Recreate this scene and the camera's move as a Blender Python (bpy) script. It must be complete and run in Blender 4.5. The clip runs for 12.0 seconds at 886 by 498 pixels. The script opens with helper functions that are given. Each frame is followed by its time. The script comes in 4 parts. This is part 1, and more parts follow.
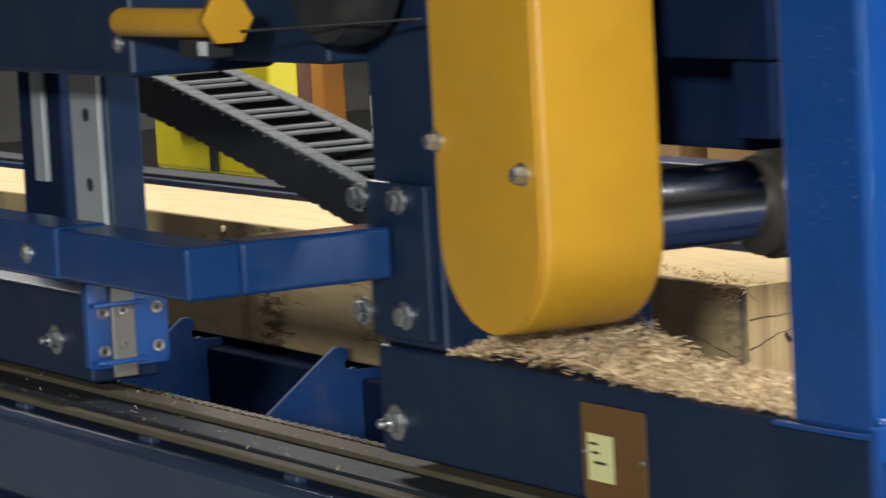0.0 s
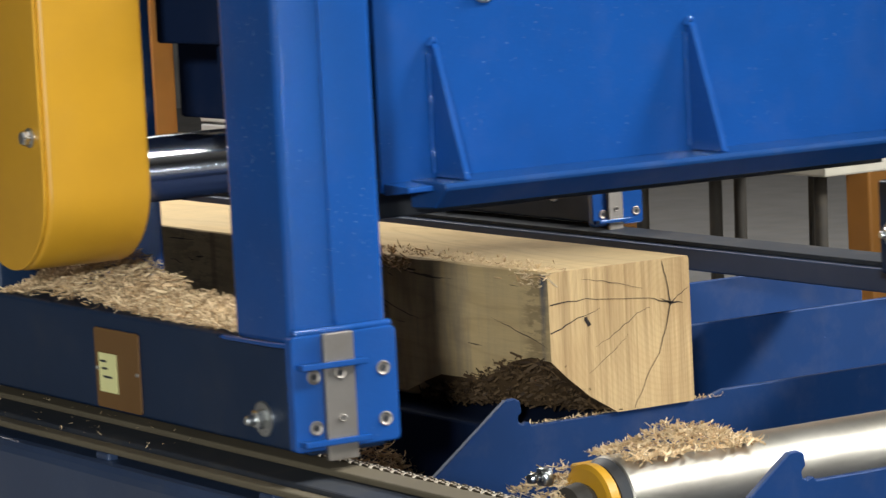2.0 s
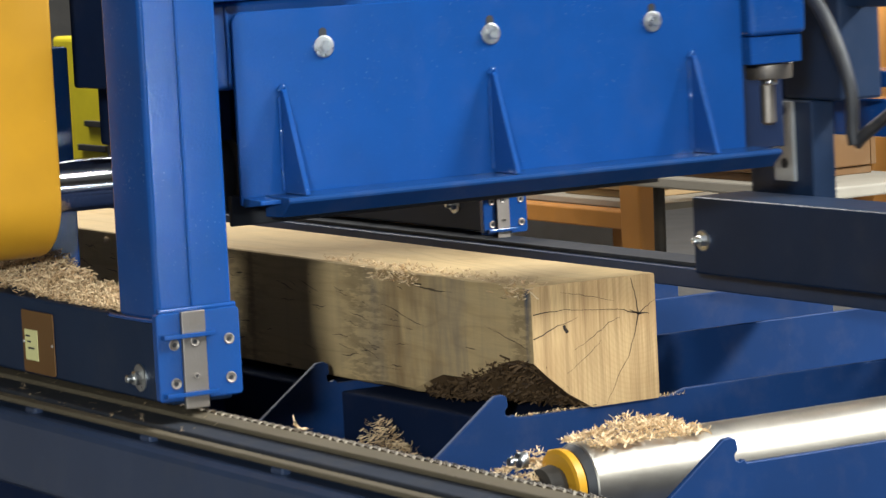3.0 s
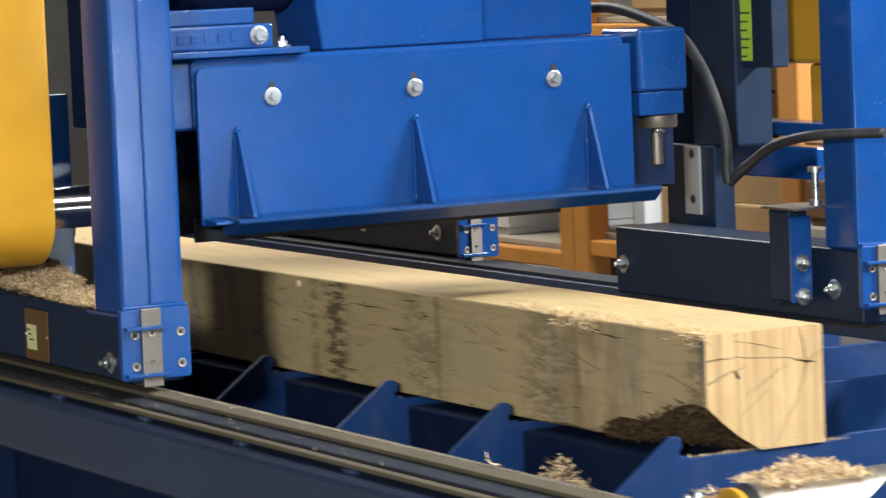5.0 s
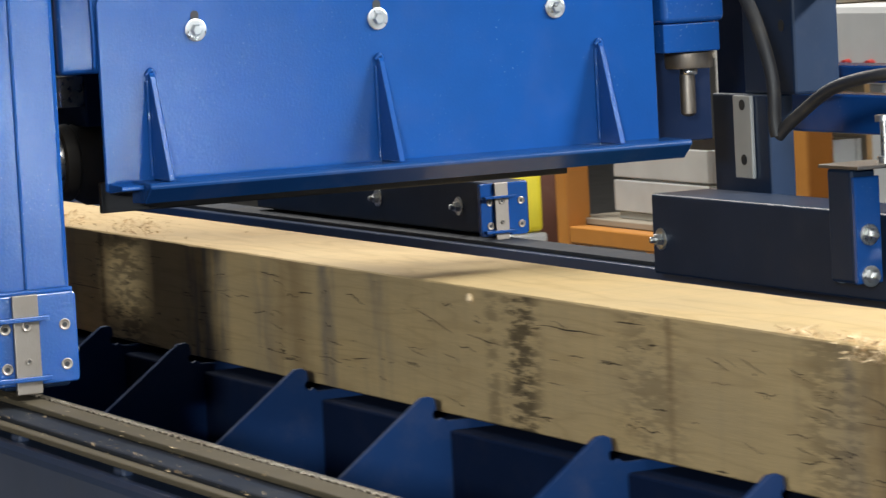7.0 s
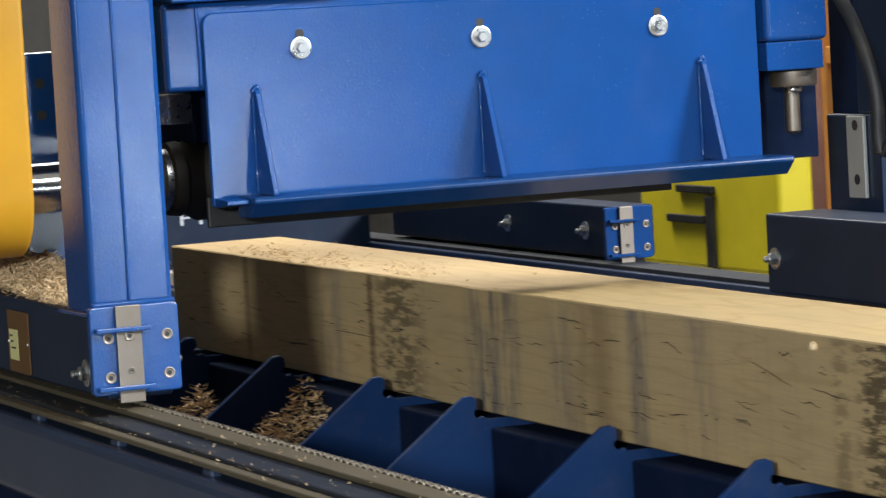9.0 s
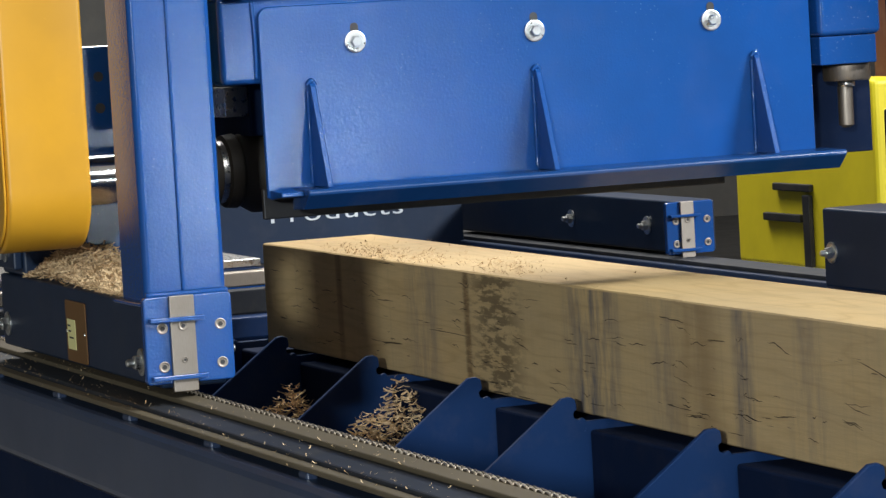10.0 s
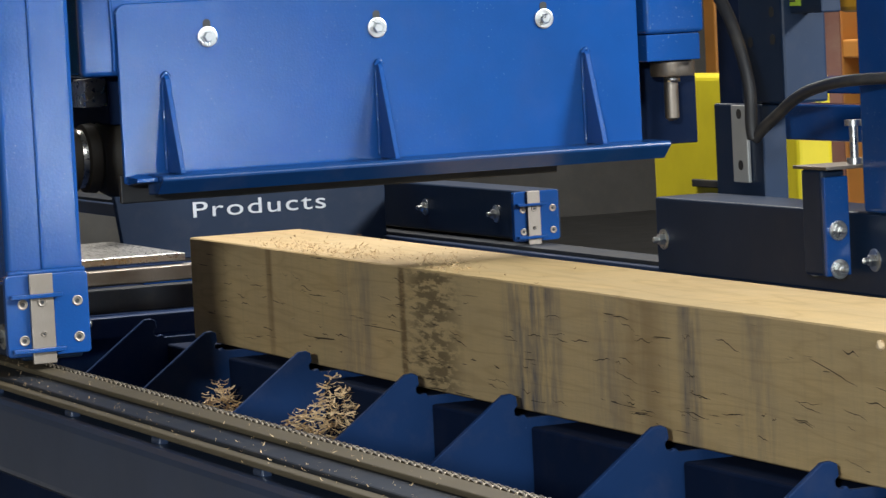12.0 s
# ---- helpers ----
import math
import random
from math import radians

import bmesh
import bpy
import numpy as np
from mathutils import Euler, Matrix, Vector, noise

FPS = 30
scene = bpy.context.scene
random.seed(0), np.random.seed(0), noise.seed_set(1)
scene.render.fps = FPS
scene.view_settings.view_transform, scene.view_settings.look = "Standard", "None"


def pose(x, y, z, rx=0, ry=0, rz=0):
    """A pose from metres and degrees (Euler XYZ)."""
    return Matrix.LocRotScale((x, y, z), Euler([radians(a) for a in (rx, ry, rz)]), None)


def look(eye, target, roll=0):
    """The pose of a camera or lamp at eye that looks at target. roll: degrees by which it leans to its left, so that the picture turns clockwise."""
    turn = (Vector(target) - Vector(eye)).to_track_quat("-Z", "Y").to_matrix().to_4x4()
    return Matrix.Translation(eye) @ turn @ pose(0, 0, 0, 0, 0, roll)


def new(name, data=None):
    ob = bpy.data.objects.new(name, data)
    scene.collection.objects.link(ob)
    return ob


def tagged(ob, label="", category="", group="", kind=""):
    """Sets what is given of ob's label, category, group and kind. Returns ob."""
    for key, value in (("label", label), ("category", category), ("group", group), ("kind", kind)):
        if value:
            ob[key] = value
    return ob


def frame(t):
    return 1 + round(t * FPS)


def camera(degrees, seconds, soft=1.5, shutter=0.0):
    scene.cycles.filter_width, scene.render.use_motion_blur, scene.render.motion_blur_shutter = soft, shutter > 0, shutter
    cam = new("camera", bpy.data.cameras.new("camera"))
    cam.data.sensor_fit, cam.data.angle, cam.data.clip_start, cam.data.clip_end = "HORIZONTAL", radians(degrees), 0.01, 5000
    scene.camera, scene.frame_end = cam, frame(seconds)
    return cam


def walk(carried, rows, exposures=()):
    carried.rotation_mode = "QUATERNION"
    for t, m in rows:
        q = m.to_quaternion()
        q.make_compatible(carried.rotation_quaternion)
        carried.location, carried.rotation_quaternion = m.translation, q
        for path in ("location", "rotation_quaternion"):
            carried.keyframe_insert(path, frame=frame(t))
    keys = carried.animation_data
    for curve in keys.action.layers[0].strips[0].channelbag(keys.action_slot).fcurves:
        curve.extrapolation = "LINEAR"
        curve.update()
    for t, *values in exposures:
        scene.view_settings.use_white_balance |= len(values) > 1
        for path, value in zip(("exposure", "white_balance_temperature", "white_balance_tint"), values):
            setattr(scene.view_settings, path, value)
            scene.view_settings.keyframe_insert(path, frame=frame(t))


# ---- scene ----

# ---- camera and its walk ----
cam = camera(14.727, 12.0, soft=1.4, shutter=0.7)
# seconds, eye x, y, z, yaw to the left of +y, pitch, roll
CAMERA_ROWS = [
    (0, 4.414, -2.272, 0.669, 60.652, -6.029, -3.158),
    (0.5, 4.482, -2.280, 0.653, 60.062, -5.677, -2.573),
    (1, 4.467, -2.307, 0.659, 58.278, -6.139, -2.388),
    (1.5, 4.510, -2.309, 0.664, 57.891, -6.229, -2.488),
    (2, 4.569, -2.315, 0.671, 58.008, -6.209, -2.978),
    (2.5, 4.707, -2.370, 0.690, 58.611, -6.082, -3.113),
    (3, 5.254, -2.603, 0.748, 59.294, -5.883, -2.969),
    (3.2, 5.387, -2.683, 0.755, 59.522, -5.760, -3.086),
    (4.8, 5.583, -2.809, 0.806, 61.579, -5.217, -2.117),
    (5, 5.511, -2.807, 0.795, 61.811, -5.087, -2.354),
    (5.5, 5.393, -2.772, 0.801, 62.834, -5.360, -2.035),
    (6, 4.819, -2.505, 0.740, 63.208, -5.333, -2.218),
    (6.5, 4.208, -2.223, 0.672, 63.371, -5.149, -2.668),
    (7, 3.834, -2.031, 0.647, 64.307, -5.092, -3.021),
    (7.2, 3.766, -2.038, 0.664, 64.334, -5.214, -3.163),
    (9, 3.241, -1.957, 0.599, 67.410, -4.116, -3.306),
    (9.5, 3.164, -1.932, 0.587, 68.343, -4.011, -3.278),
    (10, 3.127, -1.932, 0.588, 68.833, -4.033, -3.274),
    (10.5, 3.119, -1.942, 0.586, 68.077, -4.066, -3.184),
    (11, 3.086, -1.959, 0.585, 67.709, -4.126, -3.133),
    (11.5, 3.074, -1.980, 0.590, 67.303, -4.145, -3.176),
    (12, 3.060, -1.989, 0.589, 66.962, -4.210, -2.895),
]
# seconds and the carriage's travel along the bed
TRAVEL = [(0, 2.021), (0.5, 1.915), (1, 1.757), (1.5, 1.610), (2, 1.424), (2.5, 1.228), (3, 1.047), (3.2, 0.962), (4.8, 0.296), (5, 0.205), (5.5, 0.007), (6, -0.181), (6.5, -0.360), (7, -0.547), (7.2, -0.636), (9, -1.261), (9.5, -1.410), (10, -1.432), (10.5, -1.499), (11, -1.624), (11.5, -1.771), (12, -1.816)]

EXPOSURE = -0.07


def camera_pose(x, y, z, yaw, pitch, roll):
    """Pose from the eye, the yaw to the left of +y, the pitch upwards and the roll, in degrees."""
    a, p = radians(yaw), radians(pitch)
    ahead = Vector((-math.sin(a) * math.cos(p), math.cos(a) * math.cos(p), math.sin(p)))
    eye = Vector((x, y, z))
    return look(eye, eye + 2 * ahead, roll)


walk(cam, [(t, camera_pose(*row)) for t, *row in CAMERA_ROWS])
scene.view_settings.exposure = EXPOSURE

# ---- light: a closed, dim hall with ceiling lamps, a work light on a stand beside the camera and an added low lamp to the east ----
world = bpy.data.worlds.new("hall_air")
world.use_nodes = True
world.node_tree.nodes["Background"].inputs[0].default_value = (0.4, 0.58, 1.0, 1)
world.node_tree.nodes["Background"].inputs[1].default_value = 0.04
scene.world = world


def lamp(name, eye, target, power, size_x, size_y, color):
    data = bpy.data.lights.new(name, "AREA")
    data.shape, data.size, data.size_y = "RECTANGLE", size_x, size_y
    data.energy, data.color = power, color
    ob = new(name, data)
    ob.matrix_basis = look(eye, target)
    return ob


lamp("work_light", (9.6, -6.2, 2.0), (-0.6, 0.1, 0.2), 950, 0.4, 0.4, (0.88, 0.96, 1.0))
# unseen source, added for the sheen on hood and post
lamp("low_east_light", (17.9, 5.5, -0.42), (-1.5, -0.3, 0.4), 200, 1.6, 0.7, (0.72, 0.86, 1.0))
lamp("ceiling_lamp", (3.0, 5.0, 3.6), (-0.4, 0.3, 0.2), 1000, 2.4, 0.5, (0.92, 0.97, 1.0))
lamp("ceiling_lamp", (4.0, 0.35, 3.9), (0.8, 0.2, 0), 200, 2.4, 0.5, (0.92, 0.97, 1.0))
lamp("ceiling_lamp", (-3.9, 0.9, 3.7), (-2.9, 0.3, 0), 105, 3.0, 1.4, (0.95, 0.98, 1.0))
lamp("ceiling_lamp", (-6.0, 1.2, 4.2), (-4.5, 2.6, 0), 270, 2.4, 0.5, (1.0, 0.96, 0.9))


# ---- materials ----
def nodes_of(name):
    mat = bpy.data.materials.new(name)
    mat.use_nodes = True
    nt = mat.node_tree
    return mat, nt, nt.nodes["Principled BSDF"]


def add(nt, kind, **values):
    """A node with its inputs set by name or number, properties by leading underscore."""
    n = nt.nodes.new(kind)
    for key, value in values.items():
        if key == "blend":
            n.blend_type = value
        elif key == "op":
            n.operation = value
        elif key == "data":
            n.data_type = value
        else:
            n.inputs[key.replace("_", " ")].default_value = value
    return n


def ramp(nt, source, stops):
    n = nt.nodes.new("ShaderNodeValToRGB")
    while len(n.color_ramp.elements) < len(stops):
        n.color_ramp.elements.new(0.5)
    for e, (pos, col) in zip(n.color_ramp.elements, stops):
        e.position, e.color = pos, (*col, 1) if len(col) == 3 else col
    nt.links.new(source, n.inputs[0])
    return n.outputs[0]


def place(nt, scale=(1, 1, 1), rot=(0, 0, 0)):
    c = nt.nodes.new("ShaderNodeTexCoord")
    m = nt.nodes.new("ShaderNodeMapping")
    m.inputs["Scale"].default_value, m.inputs["Rotation"].default_value = scale, rot
    nt.links.new(c.outputs["Object"], m.inputs[0])
    return m.outputs[0]


def noise_tex(nt, vec, scale, detail=4, rough=0.55, distort=0.0):
    n = add(nt, "ShaderNodeTexNoise", Scale=scale, Detail=detail, Roughness=rough, Distortion=distort)
    nt.links.new(vec, n.inputs["Vector"])
    return n.outputs[0]


def mix(nt, fac, a, b, blend="MIX"):
    n = nt.nodes.new("ShaderNodeMix")
    n.data_type, n.blend_type = "RGBA", blend
    for socket, v in ((n.inputs[0], fac), (n.inputs[6], a), (n.inputs[7], b)):
        if hasattr(v, "is_linked"):
            nt.links.new(v, socket)
        elif isinstance(v, (int, float)):
            socket.default_value = v
        else:
            socket.default_value = (*v, 1)
    return n.outputs[2]


def bump(nt, bsdf, height, strength, distance=0.002):
    b = add(nt, "ShaderNodeBump", Strength=strength, Distance=distance)
    nt.links.new(height, b.inputs["Height"])
    nt.links.new(b.outputs[0], bsdf.inputs["Normal"])


def times(nt, a, b):
    m = add(nt, "ShaderNodeMath", op="MULTIPLY")
    for k, v in enumerate((a, b)):
        if hasattr(v, "is_linked"):
            nt.links.new(v, m.inputs[k])
        else:
            m.inputs[k].default_value = v
    return m.outputs[0]


def paint(name, color, rough=0.35, dust=0.12, dust_color=(0.35, 0.28, 0.18), orange=0.12, metal=0.0, spec=0.5, specks=0.0):
    """Sprayed machine enamel: orange peel, faint clouding, dust in patches and small scuffs."""
    mat, nt, bsdf = nodes_of(name)
    v = place(nt)
    cloud = noise_tex(nt, v, 6, 5)
    speck = noise_tex(nt, v, 120, 3, 0.7)
    dark = tuple(c * 0.82 for c in color)
    base = mix(nt, ramp(nt, cloud, [(0.3, (0, 0, 0)), (0.7, (1, 1, 1))]), color, dark)
    patch = ramp(nt, noise_tex(nt, v, 14, 6, 0.65), [(0.5, (0, 0, 0)), (0.8, (dust,) * 3)])
    base = mix(nt, patch, base, dust_color)
    nick = ramp(nt, speck, [(0.72, (0, 0, 0)), (0.76, (0.5, 0.5, 0.5))])
    base = mix(nt, nick, base, tuple(min(1, c * 1.5 + 0.06) for c in color))
    if specks:
        # sawdust and overspray, thicker in clusters; glints of the gloss are painted in too
        glint_grit = ramp(nt, noise_tex(nt, v, 230, 3, 0.55), [(0.665, (0, 0, 0)), (0.71, (1, 1, 1))])
        crowd = ramp(nt, noise_tex(nt, v, 9, 3, 0.6), [(0.45, (0.0,) * 3), (0.68, (1.0,) * 3)])
        base = mix(nt, times(nt, times(nt, glint_grit, crowd), specks), base, (0.42, 0.5, 0.6))
    nt.links.new(base, bsdf.inputs["Base Color"])
    r = add(nt, "ShaderNodeMapRange", From_Min=0.3, From_Max=0.7, To_Min=rough - 0.015, To_Max=rough + 0.03)
    nt.links.new(cloud, r.inputs[0])
    nt.links.new(r.outputs[0], bsdf.inputs["Roughness"])
    bsdf.inputs["Metallic"].default_value = metal
    bsdf.inputs["Specular IOR Level"].default_value = spec
    bump(nt, bsdf, noise_tex(nt, v, 260, 2), orange, 0.0006)
    return mat


def steel(name, color=(0.62, 0.6, 0.57), rough=0.28, stretch=(1, 1, 1), grime=0.35):
    mat, nt, bsdf = nodes_of(name)
    v = place(nt, stretch)
    brushed = noise_tex(nt, v, 90, 4, 0.7)
    stain = noise_tex(nt, place(nt), 9, 5, 0.6)
    base = mix(nt, ramp(nt, stain, [(0.42, (0, 0, 0)), (0.75, (grime,) * 3)]), color, (0.16, 0.12, 0.08))
    nt.links.new(base, bsdf.inputs["Base Color"])
    bsdf.inputs["Metallic"].default_value = 1.0
    r = add(nt, "ShaderNodeMapRange", From_Min=0.3, From_Max=0.7, To_Min=rough * 0.75, To_Max=rough * 1.4)
    nt.links.new(brushed, r.inputs[0])
    nt.links.new(r.outputs[0], bsdf.inputs["Roughness"])
    bump(nt, bsdf, brushed, 0.08, 0.0005)
    return mat


BLUE = paint("blue_enamel", (0.008, 0.06, 0.235), 0.14, 0.03, orange=0.34, specks=0.3)
NAVY = paint("navy_enamel", (0.007, 0.02, 0.05), 0.42, 0.04, spec=0.35)
WEB = paint("slate_blue_enamel", (0.030, 0.047, 0.092), 0.3, 0.05)
BOARD_BLUE = paint("blue_bed_enamel", (0.005, 0.032, 0.118), 0.55, 0.06, spec=0.25)
YELLOW = paint("yellow_enamel", (0.60, 0.295, 0.018), 0.38, 0.05, (0.5, 0.36, 0.16))
ORANGE = paint("orange_enamel", (0.62, 0.26, 0.05), 0.5, 0.1)
BRIGHT_YELLOW = paint("bright_yellow_plastic", (0.75, 0.62, 0.02), 0.45, 0.03)
BLACK = paint("black_rubber", (0.018, 0.018, 0.02), 0.55, 0.1)
GREASE = paint("greasy_black_iron", (0.04, 0.034, 0.027), 0.6, 0.4, (0.1, 0.075, 0.045), spec=0.2)
CHAIN = steel("oily_chain_steel", (0.2, 0.17, 0.13), 0.4, (1, 1, 1), 0.6)
STEEL = steel("ground_steel")
CHROME = steel("bright_shaft_steel", (0.75, 0.74, 0.74), 0.13, (40, 1, 40), 0.06)
ZINC = steel("zinc_plated_steel", (0.7, 0.7, 0.68), 0.3, (1, 1, 1), 0.1)
DULL = steel("dull_steel_strip", (0.32, 0.28, 0.24), 0.5, (1, 20, 1), 0.4)
CONCRETE = paint("concrete", (0.22, 0.21, 0.2), 0.8, 0.3, (0.3, 0.24, 0.16), 0.5)
WALL = paint("painted_hall_wall", (0.2, 0.185, 0.165), 0.8, 0.2)
BARE = paint("bare_bright_steel", (0.5, 0.5, 0.48), 0.35, 0.05, metal=0.35)
ARM_BLUE = paint("deep_blue_enamel", (0.008, 0.045, 0.155), 0.22, 0.06)
ROLLER = steel("roller_steel", (0.66, 0.6, 0.5), 0.36, (60, 1, 60), 0.35)
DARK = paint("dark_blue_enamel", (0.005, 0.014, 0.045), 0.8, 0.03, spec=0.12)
STICKER = paint("lime_sticker", (0.5, 0.72, 0.06), 0.6, 0.02)
INK = paint("dark_print", (0.03, 0.03, 0.03), 0.6, 0.0)
NOTE = paint("yellow_paper_note", (0.78, 0.72, 0.32), 0.85, 0.02)
BROWN_PLATE = paint("brown_name_plate", (0.16, 0.075, 0.02), 0.55, 0.15)
WHITE = paint("white_lettering", (0.72, 0.73, 0.74), 0.6, 0.05)
CREAM = paint("cream_board", (0.36, 0.32, 0.25), 0.75, 0.15)
STRIP = paint("worn_strip", (0.125, 0.1, 0.064), 0.7, 0.4, (0.12, 0.09, 0.05), spec=0.2)
LEDGE = paint("dusty_grey_ledge", (0.026, 0.029, 0.036), 0.65, 0.3, (0.12, 0.1, 0.07), spec=0.25)
PALE = paint("pale_plastic", (0.6, 0.6, 0.58), 0.6, 0.05)
TRACK = paint("grey_track_plastic", (0.085, 0.083, 0.08), 0.75, 0.1)
RED = paint("red_plastic", (0.5, 0.03, 0.02), 0.4, 0.02)


def bands(nt, x, spots):
    """A mask along x: soft humps at (centre, half width, strength)."""
    total = None
    for centre, half, strength in spots:
        d = add(nt, "ShaderNodeMath", op="SUBTRACT")
        nt.links.new(x, d.inputs[0])
        d.inputs[1].default_value = centre
        a = add(nt, "ShaderNodeMath", op="ABSOLUTE")
        nt.links.new(d.outputs[0], a.inputs[0])
        m = add(nt, "ShaderNodeMapRange", From_Min=half * 0.35, From_Max=half, To_Min=strength, To_Max=0.0)
        nt.links.new(a.outputs[0], m.inputs[0])
        if total is None:
            total = m.outputs[0]
        else:
            t = add(nt, "ShaderNodeMath", op="MAXIMUM")
            nt.links.new(total, t.inputs[0])
            nt.links.new(m.outputs[0], t.inputs[1])
            total = t.outputs[0]
    return total


def timber_wood():
    """Oak: cathedral grain, short drying checks, crosswise saw marks, black and blue-grey iron stains."""
    mat, nt, bsdf = nodes_of("oak")
    c = nt.nodes.new("ShaderNodeTexCoord")
    sep = nt.nodes.new("ShaderNodeSeparateXYZ")
    nt.links.new(c.outputs["Object"], sep.inputs[0])
    x = sep.outputs[0]
    flow = noise_tex(nt, place(nt, (0.55, 2.5, 5.5)), 1.6, 3, 0.55)
    rings = add(nt, "ShaderNodeMath", op="MULTIPLY")
    nt.links.new(flow, rings.inputs[0])
    rings.inputs[1].default_value = 26
    fr = add(nt, "ShaderNodeMath", op="PINGPONG")
    nt.links.new(rings.outputs[0], fr.inputs[0])
    fr.inputs[1].default_value = 1.0
    fine = noise_tex(nt, place(nt, (6, 90, 90)), 3, 4, 0.65)
    base = mix(nt, ramp(nt, fr.outputs[0], [(0.0, (0, 0, 0)), (0.7, (0.1,) * 3), (1.0, (0.42,) * 3)]), (0.66, 0.46, 0.215), (0.43, 0.27, 0.11))
    base = mix(nt, ramp(nt, fine, [(0.4, (0, 0, 0)), (0.75, (0.35,) * 3)]), base, (0.44, 0.3, 0.14))
    cloud = noise_tex(nt, place(nt, (1.2, 4, 4)), 2.2, 4)
    base = mix(nt, ramp(nt, cloud, [(0.35, (0, 0, 0)), (0.7, (0.45,) * 3)]), base, (0.44, 0.33, 0.19))
    saw = noise_tex(nt, place(nt, (55, 2, 1.2)), 1, 3, 0.6)
    base = mix(nt, ramp(nt, saw, [(0.52, (0, 0, 0)), (0.74, (0.16,) * 3)]), base, (0.26, 0.2, 0.13))
    # iron stains, on the sides only: the top is freshly planed
    low = add(nt, "ShaderNodeMapRange", From_Min=0.1535, From_Max=0.1555, To_Min=1.0, To_Max=0.0)
    nt.links.new(sep.outputs[2], low.inputs[0])
    low = low.outputs[0]
    blot = ramp(nt, noise_tex(nt, place(nt, (13, 30, 58)), 1.3, 5, 0.75), [(0.46, (0, 0, 0)), (0.53, (1, 1, 1))])
    black = times(nt, bands(nt, x, [(-0.475, 0.03, 0.35), (-0.385, 0.07, 0.75), (-1.94, 0.13, 0.6), (-2.06, 0.02, 0.5), (-0.02, 0.12, 0.3), (0.9, 0.04, 0.4), (0.42, 0.1, 0.35)]), blot)
    base = mix(nt, times(nt, black, low), base, (0.025, 0.017, 0.012))
    wash = ramp(nt, noise_tex(nt, place(nt, (26, 4, 5)), 1.0, 4, 0.7), [(0.4, (0, 0, 0)), (0.66, (1, 1, 1))])
    blue = times(nt, bands(nt, x, [(-1.56, 0.12, 0.9), (-1.3, 0.07, 0.35), (-2.26, 0.1, 0.4), (-1.05, 0.04, 0.7), (-0.86, 0.08, 0.3), (0.5, 0.12, 0.4), (0.68, 0.16, 0.35), (0.922, 0.012, 0.9)]), wash)
    base = mix(nt, times(nt, blue, low), base, (0.06, 0.08, 0.12))
    brown = times(nt, bands(nt, x, [(0.57, 0.1, 0.8), (-2.68, 0.02, 0.6), (-2.06, 0.016, 0.7), (-1.2, 0.1, 0.4), (0.03, 0.012, 0.4)]), ramp(nt, noise_tex(nt, place(nt, (9, 9, 3)), 1.4, 3), [(0.35, (0, 0, 0)), (0.6, (1, 1, 1))]))
    base = mix(nt, times(nt, brown, low), base, (0.16, 0.085, 0.035))
    # drying checks
    checks = noise_tex(nt, place(nt, (6.5, 40, 130), (0, -0.09, 0)), 1.0, 3, 0.6, 0.5)
    slit = ramp(nt, checks, [(0.69, (0, 0, 0)), (0.705, (0.85,) * 3)])
    slit = times(nt, slit, low)
    base = mix(nt, slit, base, (0.035, 0.022, 0.014))
    nt.links.new(base, bsdf.inputs["Base Color"])
    bsdf.inputs["Roughness"].default_value = 0.72
    bsdf.inputs["Specular IOR Level"].default_value = 0.25
    h = mix(nt, 0.5, fine, saw)
    h = mix(nt, slit, h, (0, 0, 0))
    bump(nt, bsdf, h, 0.45, 0.002)
    return mat


def end_grain():
    """Sawn end of the timber: growth rings round the pith, vertical saw lines."""
    mat, nt, bsdf = nodes_of("oak_end_grain")
    c = nt.nodes.new("ShaderNodeTexCoord")
    m = nt.nodes.new("ShaderNodeMapping")
    m.inputs["Location"].default_value = (-0.93, -0.304, -0.099)
    nt.links.new(c.outputs["Object"], m.inputs[0])
    w = nt.nodes.new("ShaderNodeTexWave")
    w.wave_type, w.rings_direction = "RINGS", "X"
    w.inputs["Scale"].default_value, w.inputs["Distortion"].default_value = 42, 3.0
    w.inputs["Detail Scale"].default_value = 0.6
    nt.links.new(m.outputs[0], w.inputs[0])
    base = mix(nt, ramp(nt, w.outputs[1], [(0.5, (0, 0, 0)), (1.0, (0.14,) * 3)]), (0.60, 0.41, 0.2), (0.38, 0.23, 0.1))
    saw = noise_tex(nt, place(nt, (1, 60, 1.6), (0.12, 0, 0)), 1.9, 5, 0.7)
    base = mix(nt, ramp(nt, saw, [(0.42, (0, 0, 0)), (0.7, (0.75,) * 3)]), base, (0.24, 0.14, 0.065))
    cloud = noise_tex(nt, place(nt), 11, 4)
    base = mix(nt, ramp(nt, cloud, [(0.42, (0, 0, 0)), (0.75, (0.5,) * 3)]), base, (0.42, 0.25, 0.11))
    nt.links.new(base, bsdf.inputs["Base Color"])
    bsdf.inputs["Roughness"].default_value = 0.8
    bsdf.inputs["Specular IOR Level"].default_value = 0.2
    bump(nt, bsdf, saw, 0.4, 0.002)
    return mat


def chip_wood(name, light, dark):
    """Shavings, each its own tint."""
    mat, nt, bsdf = nodes_of(name)
    g = nt.nodes.new("ShaderNodeNewGeometry")
    base = ramp(nt, g.outputs["Random Per Island"], [(0.0, dark), (0.35, tuple(0.5 * (a + b) for a, b in zip(light, dark))), (1.0, light)])
    nt.links.new(base, bsdf.inputs["Base Color"])
    bsdf.inputs["Roughness"].default_value = 0.75
    bsdf.inputs["Specular IOR Level"].default_value = 0.2
    return mat


